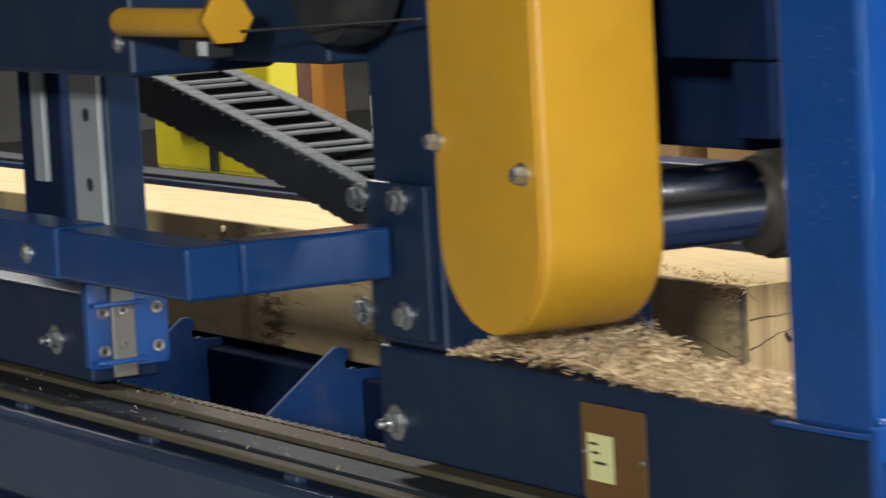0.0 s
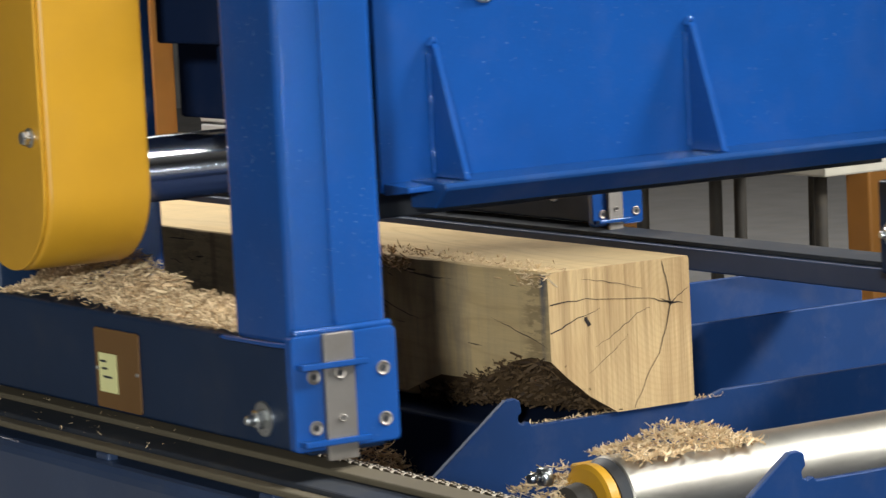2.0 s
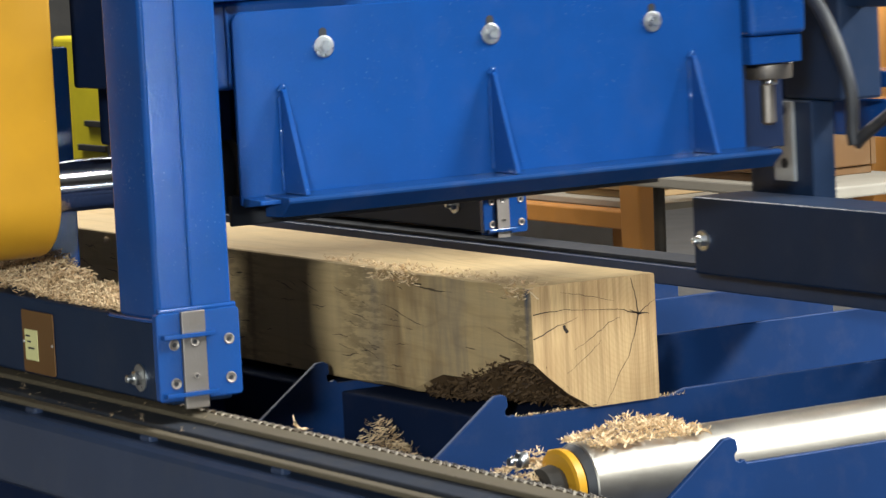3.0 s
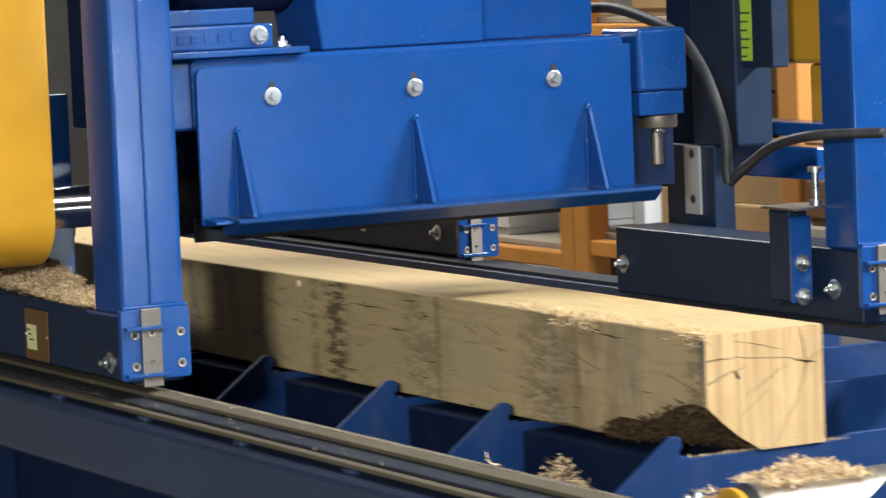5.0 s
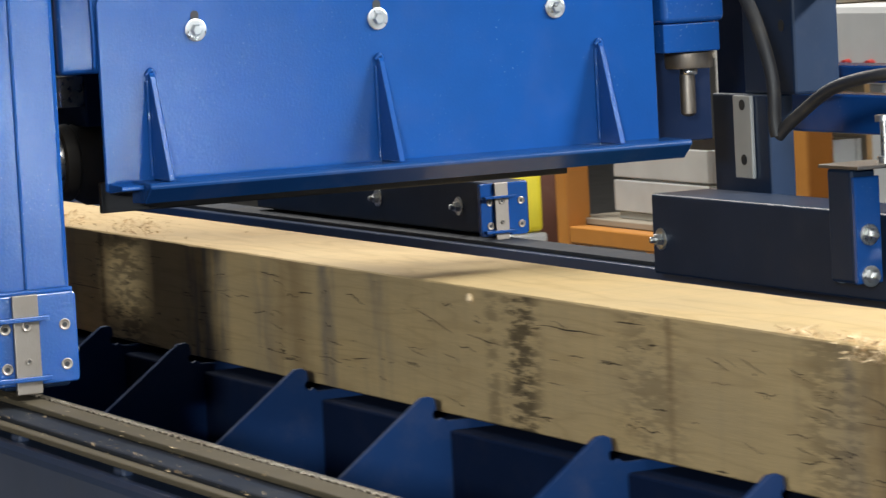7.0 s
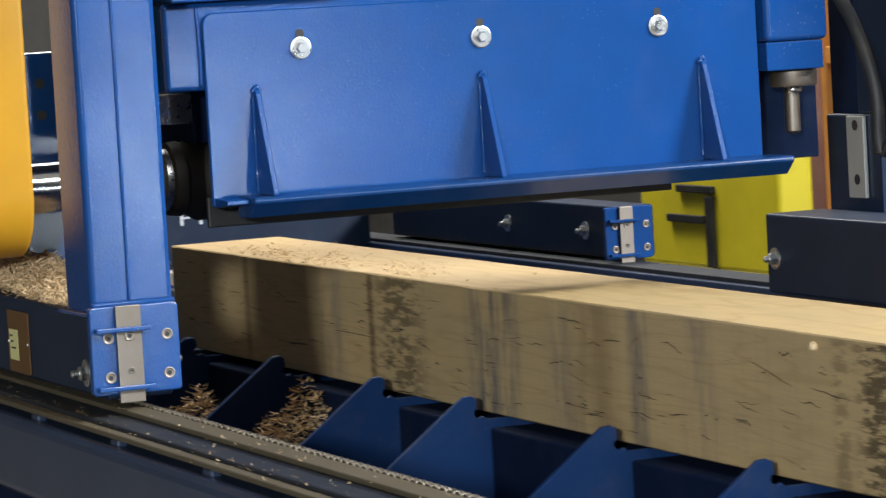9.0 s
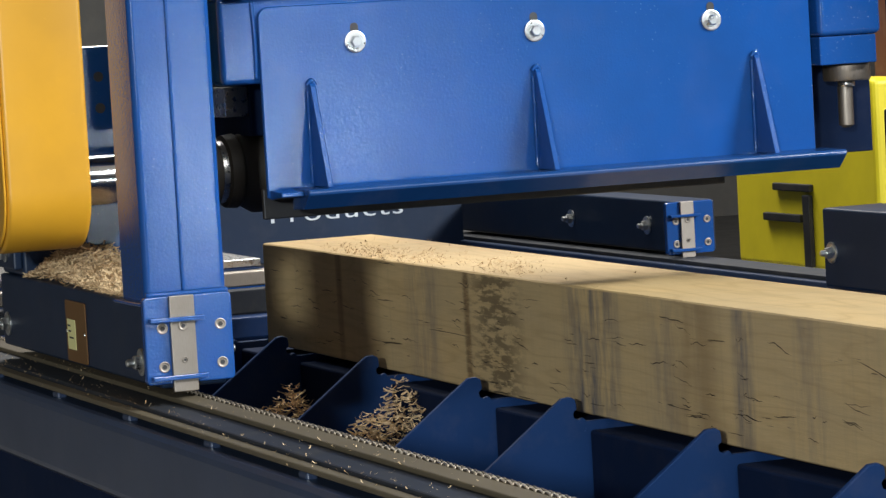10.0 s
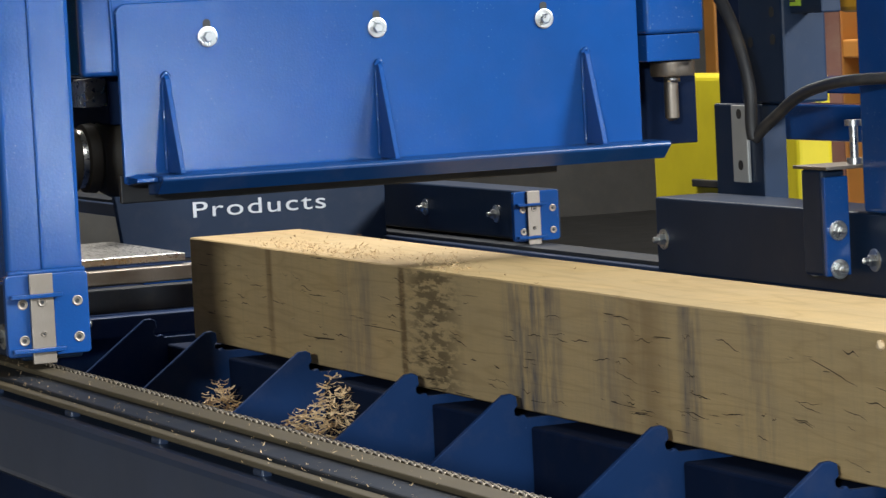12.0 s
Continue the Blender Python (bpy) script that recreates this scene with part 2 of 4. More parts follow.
OAK, OAK_END = timber_wood(), end_grain()
CHIPS = chip_wood("fresh_oak_shavings", (0.8, 0.6, 0.36), (0.45, 0.29, 0.14))
BROWN_CHIPS = chip_wood("brown_oak_shavings", (0.7, 0.5, 0.29), (0.28, 0.17, 0.08))
BARK = chip_wood("fibrous_bark", (0.11, 0.065, 0.03), (0.03, 0.017, 0.009))
CRACK = paint("open_check", (0.02, 0.012, 0.008), 0.9, 0.0)


# ---- mesh helpers ----
def finish(bm):
    bmesh.ops.recalc_face_normals(bm, faces=bm.faces)
    return bm


def part(name, bm, material, parent=None, label=""):
    """Links a bmesh as one mesh object, under a thing or a part, or on its own."""
    me = bpy.data.meshes.new(name)
    finish(bm).to_mesh(me)
    bm.free()
    me.materials.append(material)
    ob = new(name, me)
    if parent:
        ob.parent = parent
    if label:
        ob["label"] = label
    return ob


def thing(name, label, category, group="", kind=""):
    return tagged(new(name), label, category, group, kind)


def bevel(bm, width, segments=2, edges=None, angle=30):
    es = edges or [e for e in bm.edges if len(e.link_faces) == 2 and e.calc_face_angle(0) > radians(angle)]
    if es and width:
        bmesh.ops.bevel(bm, geom=es, offset=width, segments=segments, profile=0.5, affect="EDGES")
    return bm


def soft(ob):
    """Rounded edges that catch the light while the flats stay flat."""
    for poly in ob.data.polygons:
        poly.use_smooth = True
    ob.modifiers.new("even_flats", "WEIGHTED_NORMAL")
    return ob


def smooth(bm):
    for f in bm.faces:
        f.smooth = True
    return bm


def box(x0, x1, y0, y1, z0, z1, width=0.003, segments=2, bm=None):
    """A box with softened edges; joins it to bm if that is given."""
    b = bmesh.new()
    bmesh.ops.create_cube(b, size=1)
    bmesh.ops.scale(b, vec=(x1 - x0, y1 - y0, z1 - z0), verts=b.verts)
    bmesh.ops.translate(b, vec=((x0 + x1) / 2, (y0 + y1) / 2, (z0 + z1) / 2), verts=b.verts)
    finish(b)
    bevel(b, min(width, 0.4 * min(x1 - x0, y1 - y0, z1 - z0)), segments)
    return join(bm, b)


def join(bm, b):
    if bm is None:
        return b
    me = bpy.data.meshes.new("scratch")
    finish(b).to_mesh(me)
    b.free()
    bm.from_mesh(me)
    bpy.data.meshes.remove(me)
    return bm


def moved(bm, m):
    bmesh.ops.transform(bm, matrix=m, verts=bm.verts)
    return bm


def prism(points, axis, a, b, width=0.002, segments=1, bm=None):
    """A polygon in the plane across the axis ('x': points are y, z; 'y': x, z; 'z': x, y), drawn out from a to b."""
    n = bmesh.new()
    spots = {"x": lambda p, d: (d, p[0], p[1]), "y": lambda p, d: (p[0], d, p[1]), "z": lambda p, d: (p[0], p[1], d)}[axis]
    lo = [n.verts.new(spots(p, a)) for p in points]
    hi = [n.verts.new(spots(p, b)) for p in points]
    n.faces.new(lo)
    n.faces.new(hi)
    for i in range(len(points)):
        j = (i + 1) % len(points)
        n.faces.new((lo[i], lo[j], hi[j], hi[i]))
    finish(n)
    bevel(n, width, segments, angle=50)
    return join(bm, n)


def turned(profile, steps=24, axis="x", at=(0, 0, 0), bm=None):
    """A lathe: profile rows of (along, radius), turned round the axis through at."""
    n = bmesh.new()
    rings = []
    for along, r in profile:
        ring = []
        for k in range(steps):
            a = 2 * math.pi * k / steps
            u, v = r * math.cos(a), r * math.sin(a)
            p = {"x": (along, u, v), "y": (u, along, v), "z": (u, v, along)}[axis]
            ring.append(n.verts.new(Vector(p) + Vector(at)))
        rings.append(ring)
    for a, b in zip(rings, rings[1:]):
        for k in range(steps):
            f = n.faces.new((a[k], a[(k + 1) % steps], b[(k + 1) % steps], b[k]))
            f.smooth = True
    n.faces.new(rings[0])
    n.faces.new(rings[-1])
    for e in finish(n).edges:
        if len(e.link_faces) == 2 and e.calc_face_angle(0) > radians(35):
            e.smooth = False
    return join(bm, n)


def tube(points, radius, steps=10, bm=None):
    """A round bar or hose along a smooth line through the points."""
    n = bmesh.new()
    pts = [Vector(p) for p in points]
    line = []
    for i in range(len(pts) - 1):
        p0, p1, p2, p3 = pts[max(i - 1, 0)], pts[i], pts[i + 1], pts[min(i + 2, len(pts) - 1)]
        for k in range(8):
            t = k / 8
            line.append(0.5 * (2 * p1 + (p2 - p0) * t + (2 * p0 - 5 * p1 + 4 * p2 - p3) * t * t + (3 * p1 - p0 - 3 * p2 + p3) * t ** 3))
    line.append(pts[-1])
    rings, side = [], None
    for i, p in enumerate(line):
        way = (line[min(i + 1, len(line) - 1)] - line[max(i - 1, 0)]).normalized()
        side = way.orthogonal().normalized() if side is None else (side - way * side.dot(way)).normalized()
        up = way.cross(side)
        rings.append([n.verts.new(p + radius * (math.cos(2 * math.pi * k / steps) * side + math.sin(2 * math.pi * k / steps) * up)) for k in range(steps)])
    for a, b in zip(rings, rings[1:]):
        for k in range(steps):
            n.faces.new((a[k], a[(k + 1) % steps], b[(k + 1) % steps], b[k])).smooth = True
    n.faces.new(rings[0])
    n.faces.new(rings[-1])
    return join(bm, n)


def bolt(parent, at, axis, size=0.011, washer=0.016, height=0.008, name="bolt", material=None, shank=0.0):
    """A hex bolt head on a washer; axis such as '+x': the way it points."""
    sign = 1 if axis[0] == "+" else -1
    n = turned([(0, washer), (0.002 * sign, washer), (0.0025 * sign, washer * 0.9)], 20, axis[1], at)
    h = turned([(0.0022 * sign, size), ((height - 0.002) * sign, size), (height * sign, size * 0.8)], 6, axis[1], at)
    for f in h.faces:
        f.smooth = False
    join(n, h)
    if shank:
        turned([(height * sign, size * 0.5), ((height + shank) * sign, size * 0.5), ((height + shank + 0.002) * sign, size * 0.35)], 12, axis[1], at, n)
    return part(name, n, material or ZINC, parent)


# ---- the hall ----
FLOOR_Z = -0.80
floor_bm = box(-16, 18, -12, 14, FLOOR_Z - 0.2, FLOOR_Z, 0)
tagged(part("floor", floor_bm, CONCRETE), "grey concrete workshop floor, dusty", "floor", kind="structure")
for name, dims in (("wall_west", (-16.2, -16, -12, 14, FLOOR_Z, 6)), ("wall_north", (-16, 18, 14, 14.2, FLOOR_Z, 6)),
                   ("wall_east", (18, 18.2, -12, 14, FLOOR_Z, 6)), ("wall_south", (-16, 18, -12.2, -12, FLOOR_Z, 6))):
    tagged(part(name, box(*dims, 0), WALL), "plain painted workshop wall", "wall", kind="structure")
tagged(part("ceiling", box(-16.2, 18.2, -12.2, 14.2, 6, 6.2, 0), WALL), "plain workshop ceiling", "ceiling", kind="structure")

# ---- the bed: rails along x, toothed cross plates, rollers ----
BED = (-9.0, 3.2)
NEAR_Y, FAR_Y = -0.634, 0.80
TEETH = [-3.75, -3.2, -2.85, -2.369, -1.899, -1.525, -1.035, -0.578, -0.052, 0.373, 0.923, 1.508, 2.05]

near_rail = thing("near_side_rail", "long slate-blue steel side beam with a worn strip and chain", "side rail")
part("web", box(*BED, -0.72, -0.60, -0.042, 0.066, 0.014, 3), WEB, near_rail)
part("lip", box(*BED, -0.706, -0.6885, 0.0745, 0.0815, 0.002), STRIP, near_rail, "dusty bright edge strip")
part("ledge", box(*BED, -0.688, -0.575, 0.0665, 0.086, 0.003), LEDGE, near_rail)
part("wear_strip", box(*BED, -0.645, -0.612, 0.0865, 0.0935, 0.002), STRIP, near_rail, "worn sawdust-coated strip")
for k in range(34):
    x = BED[0] + 0.18 + k * 0.36
    part("stitch_weld", box(x, x + 0.03, -0.704, -0.69, 0.064, 0.0742, 0.003), WEB, near_rail)
chain_bm = bmesh.new()
for k in range(800):
    x = -5.6 + k * 0.0102
    side = 0.0028 if k % 2 else 0.0
    for y in (-0.6055 + side, -0.595 - side):
        prism([(x, 0.0893), (x + 0.003, 0.0868), (x + 0.0085, 0.0868), (x + 0.0115, 0.0893), (x + 0.0085, 0.0922), (x + 0.003, 0.0922)], "y", y, y + 0.002, 0, 1, chain_bm)
    turned([(-0.603, 0.0026), (-0.594, 0.0026)], 6, "y", (x + 0.0058, 0, 0.0895), chain_bm)
tagged(part("drive_chain", chain_bm, CHAIN), "oily roller chain lying along the side rail", "chain", kind="stuff")

far_rail = thing("far_side_rail", "far blue steel side tube of the bed", "side rail")
part("tube", box(*BED, 0.87, 1.0, 0.03, 0.0655, 0.003, 2), WEB, far_rail)
part("wear_strip", box(*BED, 0.885, 0.96, 0.066, 0.0735, 0.001), LEDGE, far_rail, "worn strip")


def tooth_outline():
    """The cross plate's outline in y and z: sloped nose, pointed horn with a notch, a flat seat and a rounded far end."""
    pts = [(-0.24, -0.212), (-0.10, -0.107), (0.032, -0.008), (0.043, 0.0), (0.056, 0.001), (0.064, -0.003), (0.066, -0.018),
           (0.060, -0.023), (0.061, -0.031), (0.068, -0.034), (0.076, -0.031), (0.080, -0.0365), (0.36, -0.0365), (0.39, -0.028), (1.39, -0.028)]
    pts += [(1.39 + 0.03 * math.sin(a), -0.058 + 0.03 * math.cos(a)) for a in (0.4, 0.8, 1.2, 1.57)]
    return pts + [(1.42, -0.11), (1.42, -0.212)]


for x in TEETH:
    tagged(part("cross_plate", prism(tooth_outline(), "x", x - 0.005, x + 0.005, 0.0015), BOARD_BLUE),
           "blue painted steel cross plate with a pointed horn", "cross plate", "cross plates of the bed")

bed_frame = thing("bed_frame", "dark blue steel underframe of the bed", "frame")
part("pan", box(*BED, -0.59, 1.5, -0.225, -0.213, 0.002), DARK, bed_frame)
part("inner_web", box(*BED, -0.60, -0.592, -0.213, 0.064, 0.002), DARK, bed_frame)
# added blocks, no real beams: they keep the bed under the timber dark
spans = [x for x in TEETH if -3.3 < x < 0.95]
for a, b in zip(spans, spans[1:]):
    part("shade_block", box(a + 0.006, b - 0.006, 0.084, 0.34, -0.2, -0.05, 0.004), DARK, bed_frame)
for x in (-6.0, -3.4, -0.42, 2.4):
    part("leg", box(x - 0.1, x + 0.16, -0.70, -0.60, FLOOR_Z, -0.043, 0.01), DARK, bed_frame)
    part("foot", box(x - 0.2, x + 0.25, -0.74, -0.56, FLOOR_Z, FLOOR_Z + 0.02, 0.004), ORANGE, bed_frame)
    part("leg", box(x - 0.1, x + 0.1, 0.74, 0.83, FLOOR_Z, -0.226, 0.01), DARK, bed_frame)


def feed_roller(x, y0, y1, top):
    """A steel roller across the bed: shell, black end seals, yellow collar, bearing block with an axle stub and nut."""
    r = 0.06
    ob = thing("feed_roller", "polished steel feed roller with yellow collar, wood shavings on it", "roller", "rollers of the bed")
    at = (x, 0, top - r)
    part("shell", turned([(y0, r - 0.002), (y0 + 0.002, r), (y1 - 0.002, r), (y1, r - 0.002)], 40, "y", at), ROLLER, ob)
    part("end_seal", turned([(y0 - 0.012, r - 0.008), (y0 - 0.0005, r - 0.002)], 32, "y", at), BLACK, ob)
    part("collar", turned([(y0 - 0.03, r - 0.012), (y0 - 0.028, r - 0.006), (y0 - 0.0165, r - 0.006), (y0 - 0.0125, r - 0.01)], 32, "y", at), YELLOW, ob, "yellow steel collar")
    part("collar", turned([(y1 + 0.0125, r - 0.01), (y1 + 0.0165, r - 0.006), (y1 + 0.028, r - 0.006), (y1 + 0.03, r - 0.012)], 32, "y", at), YELLOW, ob, "yellow steel collar")
    part("end_seal", turned([(y1 + 0.0005, r - 0.002), (y1 + 0.012, r - 0.008)], 32, "y", at), BLACK, ob)
    part("bearing_block", turned([(y0 - 0.062, 0.02), (y0 - 0.058, 0.03), (y0 - 0.04, 0.034), (y0 - 0.031, 0.03)], 24, "y", at), GREASE, ob)
    part("axle", turned([(y0 - 0.085, 0.009), (y0 - 0.063, 0.01)], 16, "y", at), STEEL, ob)
    b = turned([(y0 - 0.072, 0.012), (y0 - 0.06, 0.012)], 6, "y", (x - 0.035, 0, top - 0.02))
    turned([(y0 - 0.088, 0.006), (y0 - 0.072, 0.006)], 10, "y", (x - 0.035, 0, top - 0.02), b)
    part("lock_nut", b, ZINC, ob)
    return ob


feed_roller(1.225, -0.012, 0.56, -0.03)
apron = tagged(part("roller_guard", prism([(1.10, -0.058), (1.15, -0.058), (1.155, -0.064), (1.155, -0.1), (1.10, -0.1)], "y", 0.02, 0.72, 0.002), YELLOW),
               "yellow painted steel bar beside the feed roller", "guard bar")

# ---- the timber ----
LOG = (-3.105, 0.932, 0.112, 0.337, -0.036, 0.157)


def timber_mesh():
    """A squared timber lofted along x: slightly wavy arrises, and a waney lower edge towards its near end."""
    bm = bmesh.new()
    x0, x1, y0, y1, z0, z1 = LOG
    rings = []
    for k in range(91):
        x = x0 + (x1 - x0) * k / 90
        wane = 0.0
        if x > 0.40:
            u = (x - 0.40) / 0.53
            e = max(0, min(1, (x - 0.58) / 0.34))
            wane = 0.013 * min(1, u * 2.2) + 0.05 * e ** 1.2
            wane += 0.006 * math.sin(x * 31) * min(1, u * 3)
        wane = max(wane, 0.002)
        j = 0.0008 * noise.noise((x * 3, 1.0, 0.0))
        c = 0.0022 + 0.0016 * noise.noise((x * 14, 5.0, 2.0))
        pts = [(y0 + c, z1 + j), (y1 - c, z1 + j), (y1, z1 - c), (y1, z0 + c), (y1 - c, z0),
               (y0 + wane * 1.7, z0), (y0 + wane * 1.0, z0 + wane * 0.42), (y0 + wane * 0.42, z0 + wane * 0.9), (y0 + j, z0 + wane * 1.3), (y0 + j, z1 - c)]
        rings.append([bm.verts.new((x, *p)) for p in pts])
    n = len(rings[0])
    for a, b in zip(rings, rings[1:]):
        for k in range(n):
            bm.faces.new((a[k], a[(k + 1) % n], b[(k + 1) % n], b[k]))
    bm.faces.new(rings[0])
    bm.faces.new(rings[-1])
    return bm


timber = thing("timber", "squared oak timber, dark stains, drying checks, one bark edge", "timber")
body = part("body", timber_mesh(), OAK, timber)
body.data.materials.append(OAK_END)
body.data.materials.append(BARK)
for poly in body.data.polygons:
    if abs(poly.normal.x) > 0.9:
        poly.material_index = 1
    elif poly.center.x > 0.62 and poly.center.z < 0.075 and poly.normal.z < -0.25 and poly.normal.y < -0.2:
        poly.material_index = 2


def crack(points, widths, name="check"):
    """A drying check in the end face: a narrow dark wedge along a jagged line in y and z."""
    bm = bmesh.new()
    left, right = [], []
    fine, wide = [], []
    for (a, wa), (b, wb) in zip(zip(points, widths), zip(points[1:], widths[1:])):
        for k in range(4):
            t = k / 4
            fine.append((a[0] + (b[0] - a[0]) * t + random.uniform(-0.0012, 0.0012), a[1] + (b[1] - a[1]) * t + random.uniform(-0.0012, 0.0012)))
            wide.append(wa + (wb - wa) * t)
    fine.append(points[-1])
    wide.append(widths[-1])
    for i, (p, w) in enumerate(zip(fine, wide)):
        q, r = fine[max(i - 1, 0)], fine[min(i + 1, len(fine) - 1)]
        d = Vector((r[0] - q[0], r[1] - q[1])).normalized()
        for side, s in ((left, 1), (right, -1)):
            side.append(((0.9325, p[0] - d.y * w * s / 2, p[1] + d.x * w * s / 2)))
    lv, rv = [bm.verts.new(v) for v in left], [bm.verts.new(v) for v in right]
    for i in range(len(lv) - 1):
        bm.faces.new((lv[i], lv[i + 1], rv[i + 1], rv[i]))
    return part(name, bm, CRACK, timber)


PITH = (0.304, 0.098)
crack([PITH, (0.300, 0.125), (0.293, 0.154)], (0.002, 0.0015, 0.0012))
crack([(0.288, 0.104), PITH, (0.325, 0.096)], (0.001, 0.003, 0.0006))
crack([PITH, (0.318, 0.107), (0.336, 0.116)], (0.002, 0.001, 0.0005))
crack([PITH, (0.27, 0.108), (0.235, 0.111), (0.17, 0.118), (0.114, 0.115)], (0.0018, 0.0008, 0.0006, 0.0008, 0.0018))
crack([PITH, (0.296, 0.07), (0.283, 0.035), (0.262, 0.005), (0.240, -0.034)], (0.0022, 0.0012, 0.0009, 0.0008, 0.0006))
crack([(0.114, 0.078), (0.145, 0.09), (0.193, 0.104)], (0.0018, 0.0015, 0.0003))
crack([(0.272, 0.096), (0.25, 0.09), (0.222, 0.072), (0.183, 0.053)], (0.0004, 0.001, 0.001, 0.0003))
crack([(0.235, 0.064), (0.21, 0.045), (0.17, 0.02)], (0.0003, 0.0008, 0.0003))
crack([(0.165, 0.145), (0.21, 0.135), (0.26, 0.122)], (0.0003, 0.0008, 0.0003))
crack([(0.169, 0.094), (0.174, 0.082)], (0.005, 0.006), "knot")


def side_check(x, z, length, slope, width):
    """A jagged drying check in the timber's near side, tapering to both ends."""
    n = 9
    bm = bmesh.new()
    rows = []
    for k in range(n + 1):
        t = k / n
        w = width * (0.12 + math.sin(math.pi * t)) * random.uniform(0.6, 1.2)
        zz = z + slope * length * (t - 0.5) + 0.004 * noise.noise((x * 9 + t * 3, z * 50, 0)) + random.uniform(-0.0006, 0.0006)
        rows.append((bm.verts.new((x + length * (t - 0.5), 0.1114, zz + w / 2)), bm.verts.new((x + length * (t - 0.5), 0.1114, zz - w / 2))))
    for a, b in zip(rows, rows[1:]):
        bm.faces.new((a[0], b[0], b[1], a[1]))
    return part("check", bm, CRACK, timber)


random.seed(7)
for spot in ((-0.66, 0.098, 0.12, -0.22, 0.0018), (-0.50, 0.083, 0.11, -0.06, 0.0016), (-0.24, 0.118, 0.2, 0.0, 0.0016), (0.55, 0.085, 0.14, -0.2, 0.0014), (0.86, 0.075, 0.13, -0.22, 0.0014)):
    side_check(*spot)
for k in range(150):
    side_check(random.uniform(-3.05, 0.55), random.uniform(-0.015, 0.14), random.uniform(0.01, 0.075), random.uniform(-0.22, 0.08), random.uniform(0.0006, 0.0017))
nub = bmesh.new()
bmesh.ops.create_icosphere(nub, subdivisions=2, radius=0.007, matrix=Matrix.Translation((-0.537, 0.1105, 0.141)))
for v in nub.verts:
    v.co += 0.0025 * noise.noise_vector(v.co * 300)
part("torn_fibre", nub, CHIPS, timber, "white tuft of torn fibre")


# ---- the planer carriage, which rides along the bed (built at travel 0) ----
carriage = thing("planer_carriage", "blue steel planer carriage with a hood and a yellow belt guard", "planer carriage")


def rounded(a0, a1, b0, b1, r, corners="abcd", steps=5):
    """A rectangle's outline with rounded corners: a low-low, b high-low, c high-high, d low-high."""
    out = []
    for key, (ca, cb), start in (("a", (a0, b0), 180), ("b", (a1, b0), 270), ("c", (a1, b1), 0), ("d", (a0, b1), 90)):
        if key in corners:
            oa, ob = (ca + r if ca == a0 else ca - r), (cb + r if cb == b0 else cb - r)
            out += [(oa + r * math.cos(radians(start + 90 * k / steps)), ob + r * math.sin(radians(start + 90 * k / steps))) for k in range(steps + 1)]
        else:
            out.append((ca, cb))
    return out


def screw(parent, at, r=0.0075):
    """A countersunk socket screw that faces +x: a rim, a dished head and a dark hexagon."""
    head = part("screw", turned([(0, r), (0.0012, r), (0.0016, r * 0.85), (0.0006, r * 0.6)], 16, "x", at), DULL, parent)
    part("socket", turned([(0.0004, r * 0.45), (0.001, r * 0.45)], 6, "x", at), BLACK, head)


def weld(points, r=0.003, parent=None, name="weld_bead"):
    return part(name, tube(points, r, 6), BLUE, parent or carriage)


def shoe(parent, x, y0, y1, z0, z1):
    """An end plate with its rail wiper: plate, steel strip held by two bars, four screws."""
    w = y1 - y0
    plate = part("shoe_plate", prism(rounded(y0, y1, z0, z1, 0.006), "x", x - 0.013, x, 0.002, 2), BLUE, parent)
    a, b = y0 + 0.28 * w, y0 + 0.56 * w
    part("wiper_strip", box(x + 0.0005, x + 0.007, a, b, z0 - 0.0105, z1 + 0.0005, 0.001), DULL, plate, "bare steel wiper strip")
    part("clamp_bar", box(x, x + 0.013, y0 + 0.005, b + 0.012, z0 + 0.082 * (z1 - z0) / 0.115, z0 + 0.088 * (z1 - z0) / 0.115, 0.001), BLUE, plate)
    part("clamp_bar", box(x, x + 0.013, y0 + 0.005, b + 0.012, z0 + 0.006, z0 + 0.012, 0.001), BLUE, plate)
    for fy, fz in ((0.2, 0.64), (0.86, 0.64), (0.2, 0.2), (0.86, 0.2)):
        screw(plate, (x, y0 + fy * w, z0 + fz * (z1 - z0)))
    screw(plate, (x + 0.007, (a + b) / 2, z0 + 0.66 * (z1 - z0)), 0.0065)
    screw(plate, (x + 0.007, (a + b) / 2, z0 + 0.27 * (z1 - z0)), 0.004)
    return plate


# side beams on both rails, with end shoes
soft(part("side_beam", box(-0.61, 0.236, -0.665, -0.575, 0.108, 0.218, 0.005, 3), NAVY, carriage))
soft(part("side_beam", box(-0.62, 0.236, 0.765, 0.88, 0.078, 0.212, 0.005, 3), NAVY, carriage))
soft(part("side_beam", box(-2.5, -1.333, -0.665, -0.575, 0.105, 0.212, 0.005, 3), NAVY, carriage))
soft(part("side_beam", box(-2.7, -1.523, 0.92, 1.0, 0.08, 0.182, 0.005, 3), NAVY, carriage))
shoe(carriage, 0.25, -0.688, -0.567, 0.115, 0.2305)
shoe(carriage, -1.32, -0.672, -0.566, 0.122, 0.227)
shoe(carriage, 0.25, 0.755, 0.872, 0.106, 0.2215)
shoe(carriage, -1.51, 0.888, 0.99, 0.079, 0.182)
weld([(0.243, -0.682, 0.2325), (0.246, -0.62, 0.2325), (0.243, -0.57, 0.2325)], 0.0042)
weld([(0.10, -0.684, 0.219), (0.2, -0.684, 0.2195), (0.238, -0.682, 0.2205)], 0.003)
weld([(0.243, 0.76, 0.2225), (0.246, 0.81, 0.2225), (0.243, 0.866, 0.2225)], 0.0035)

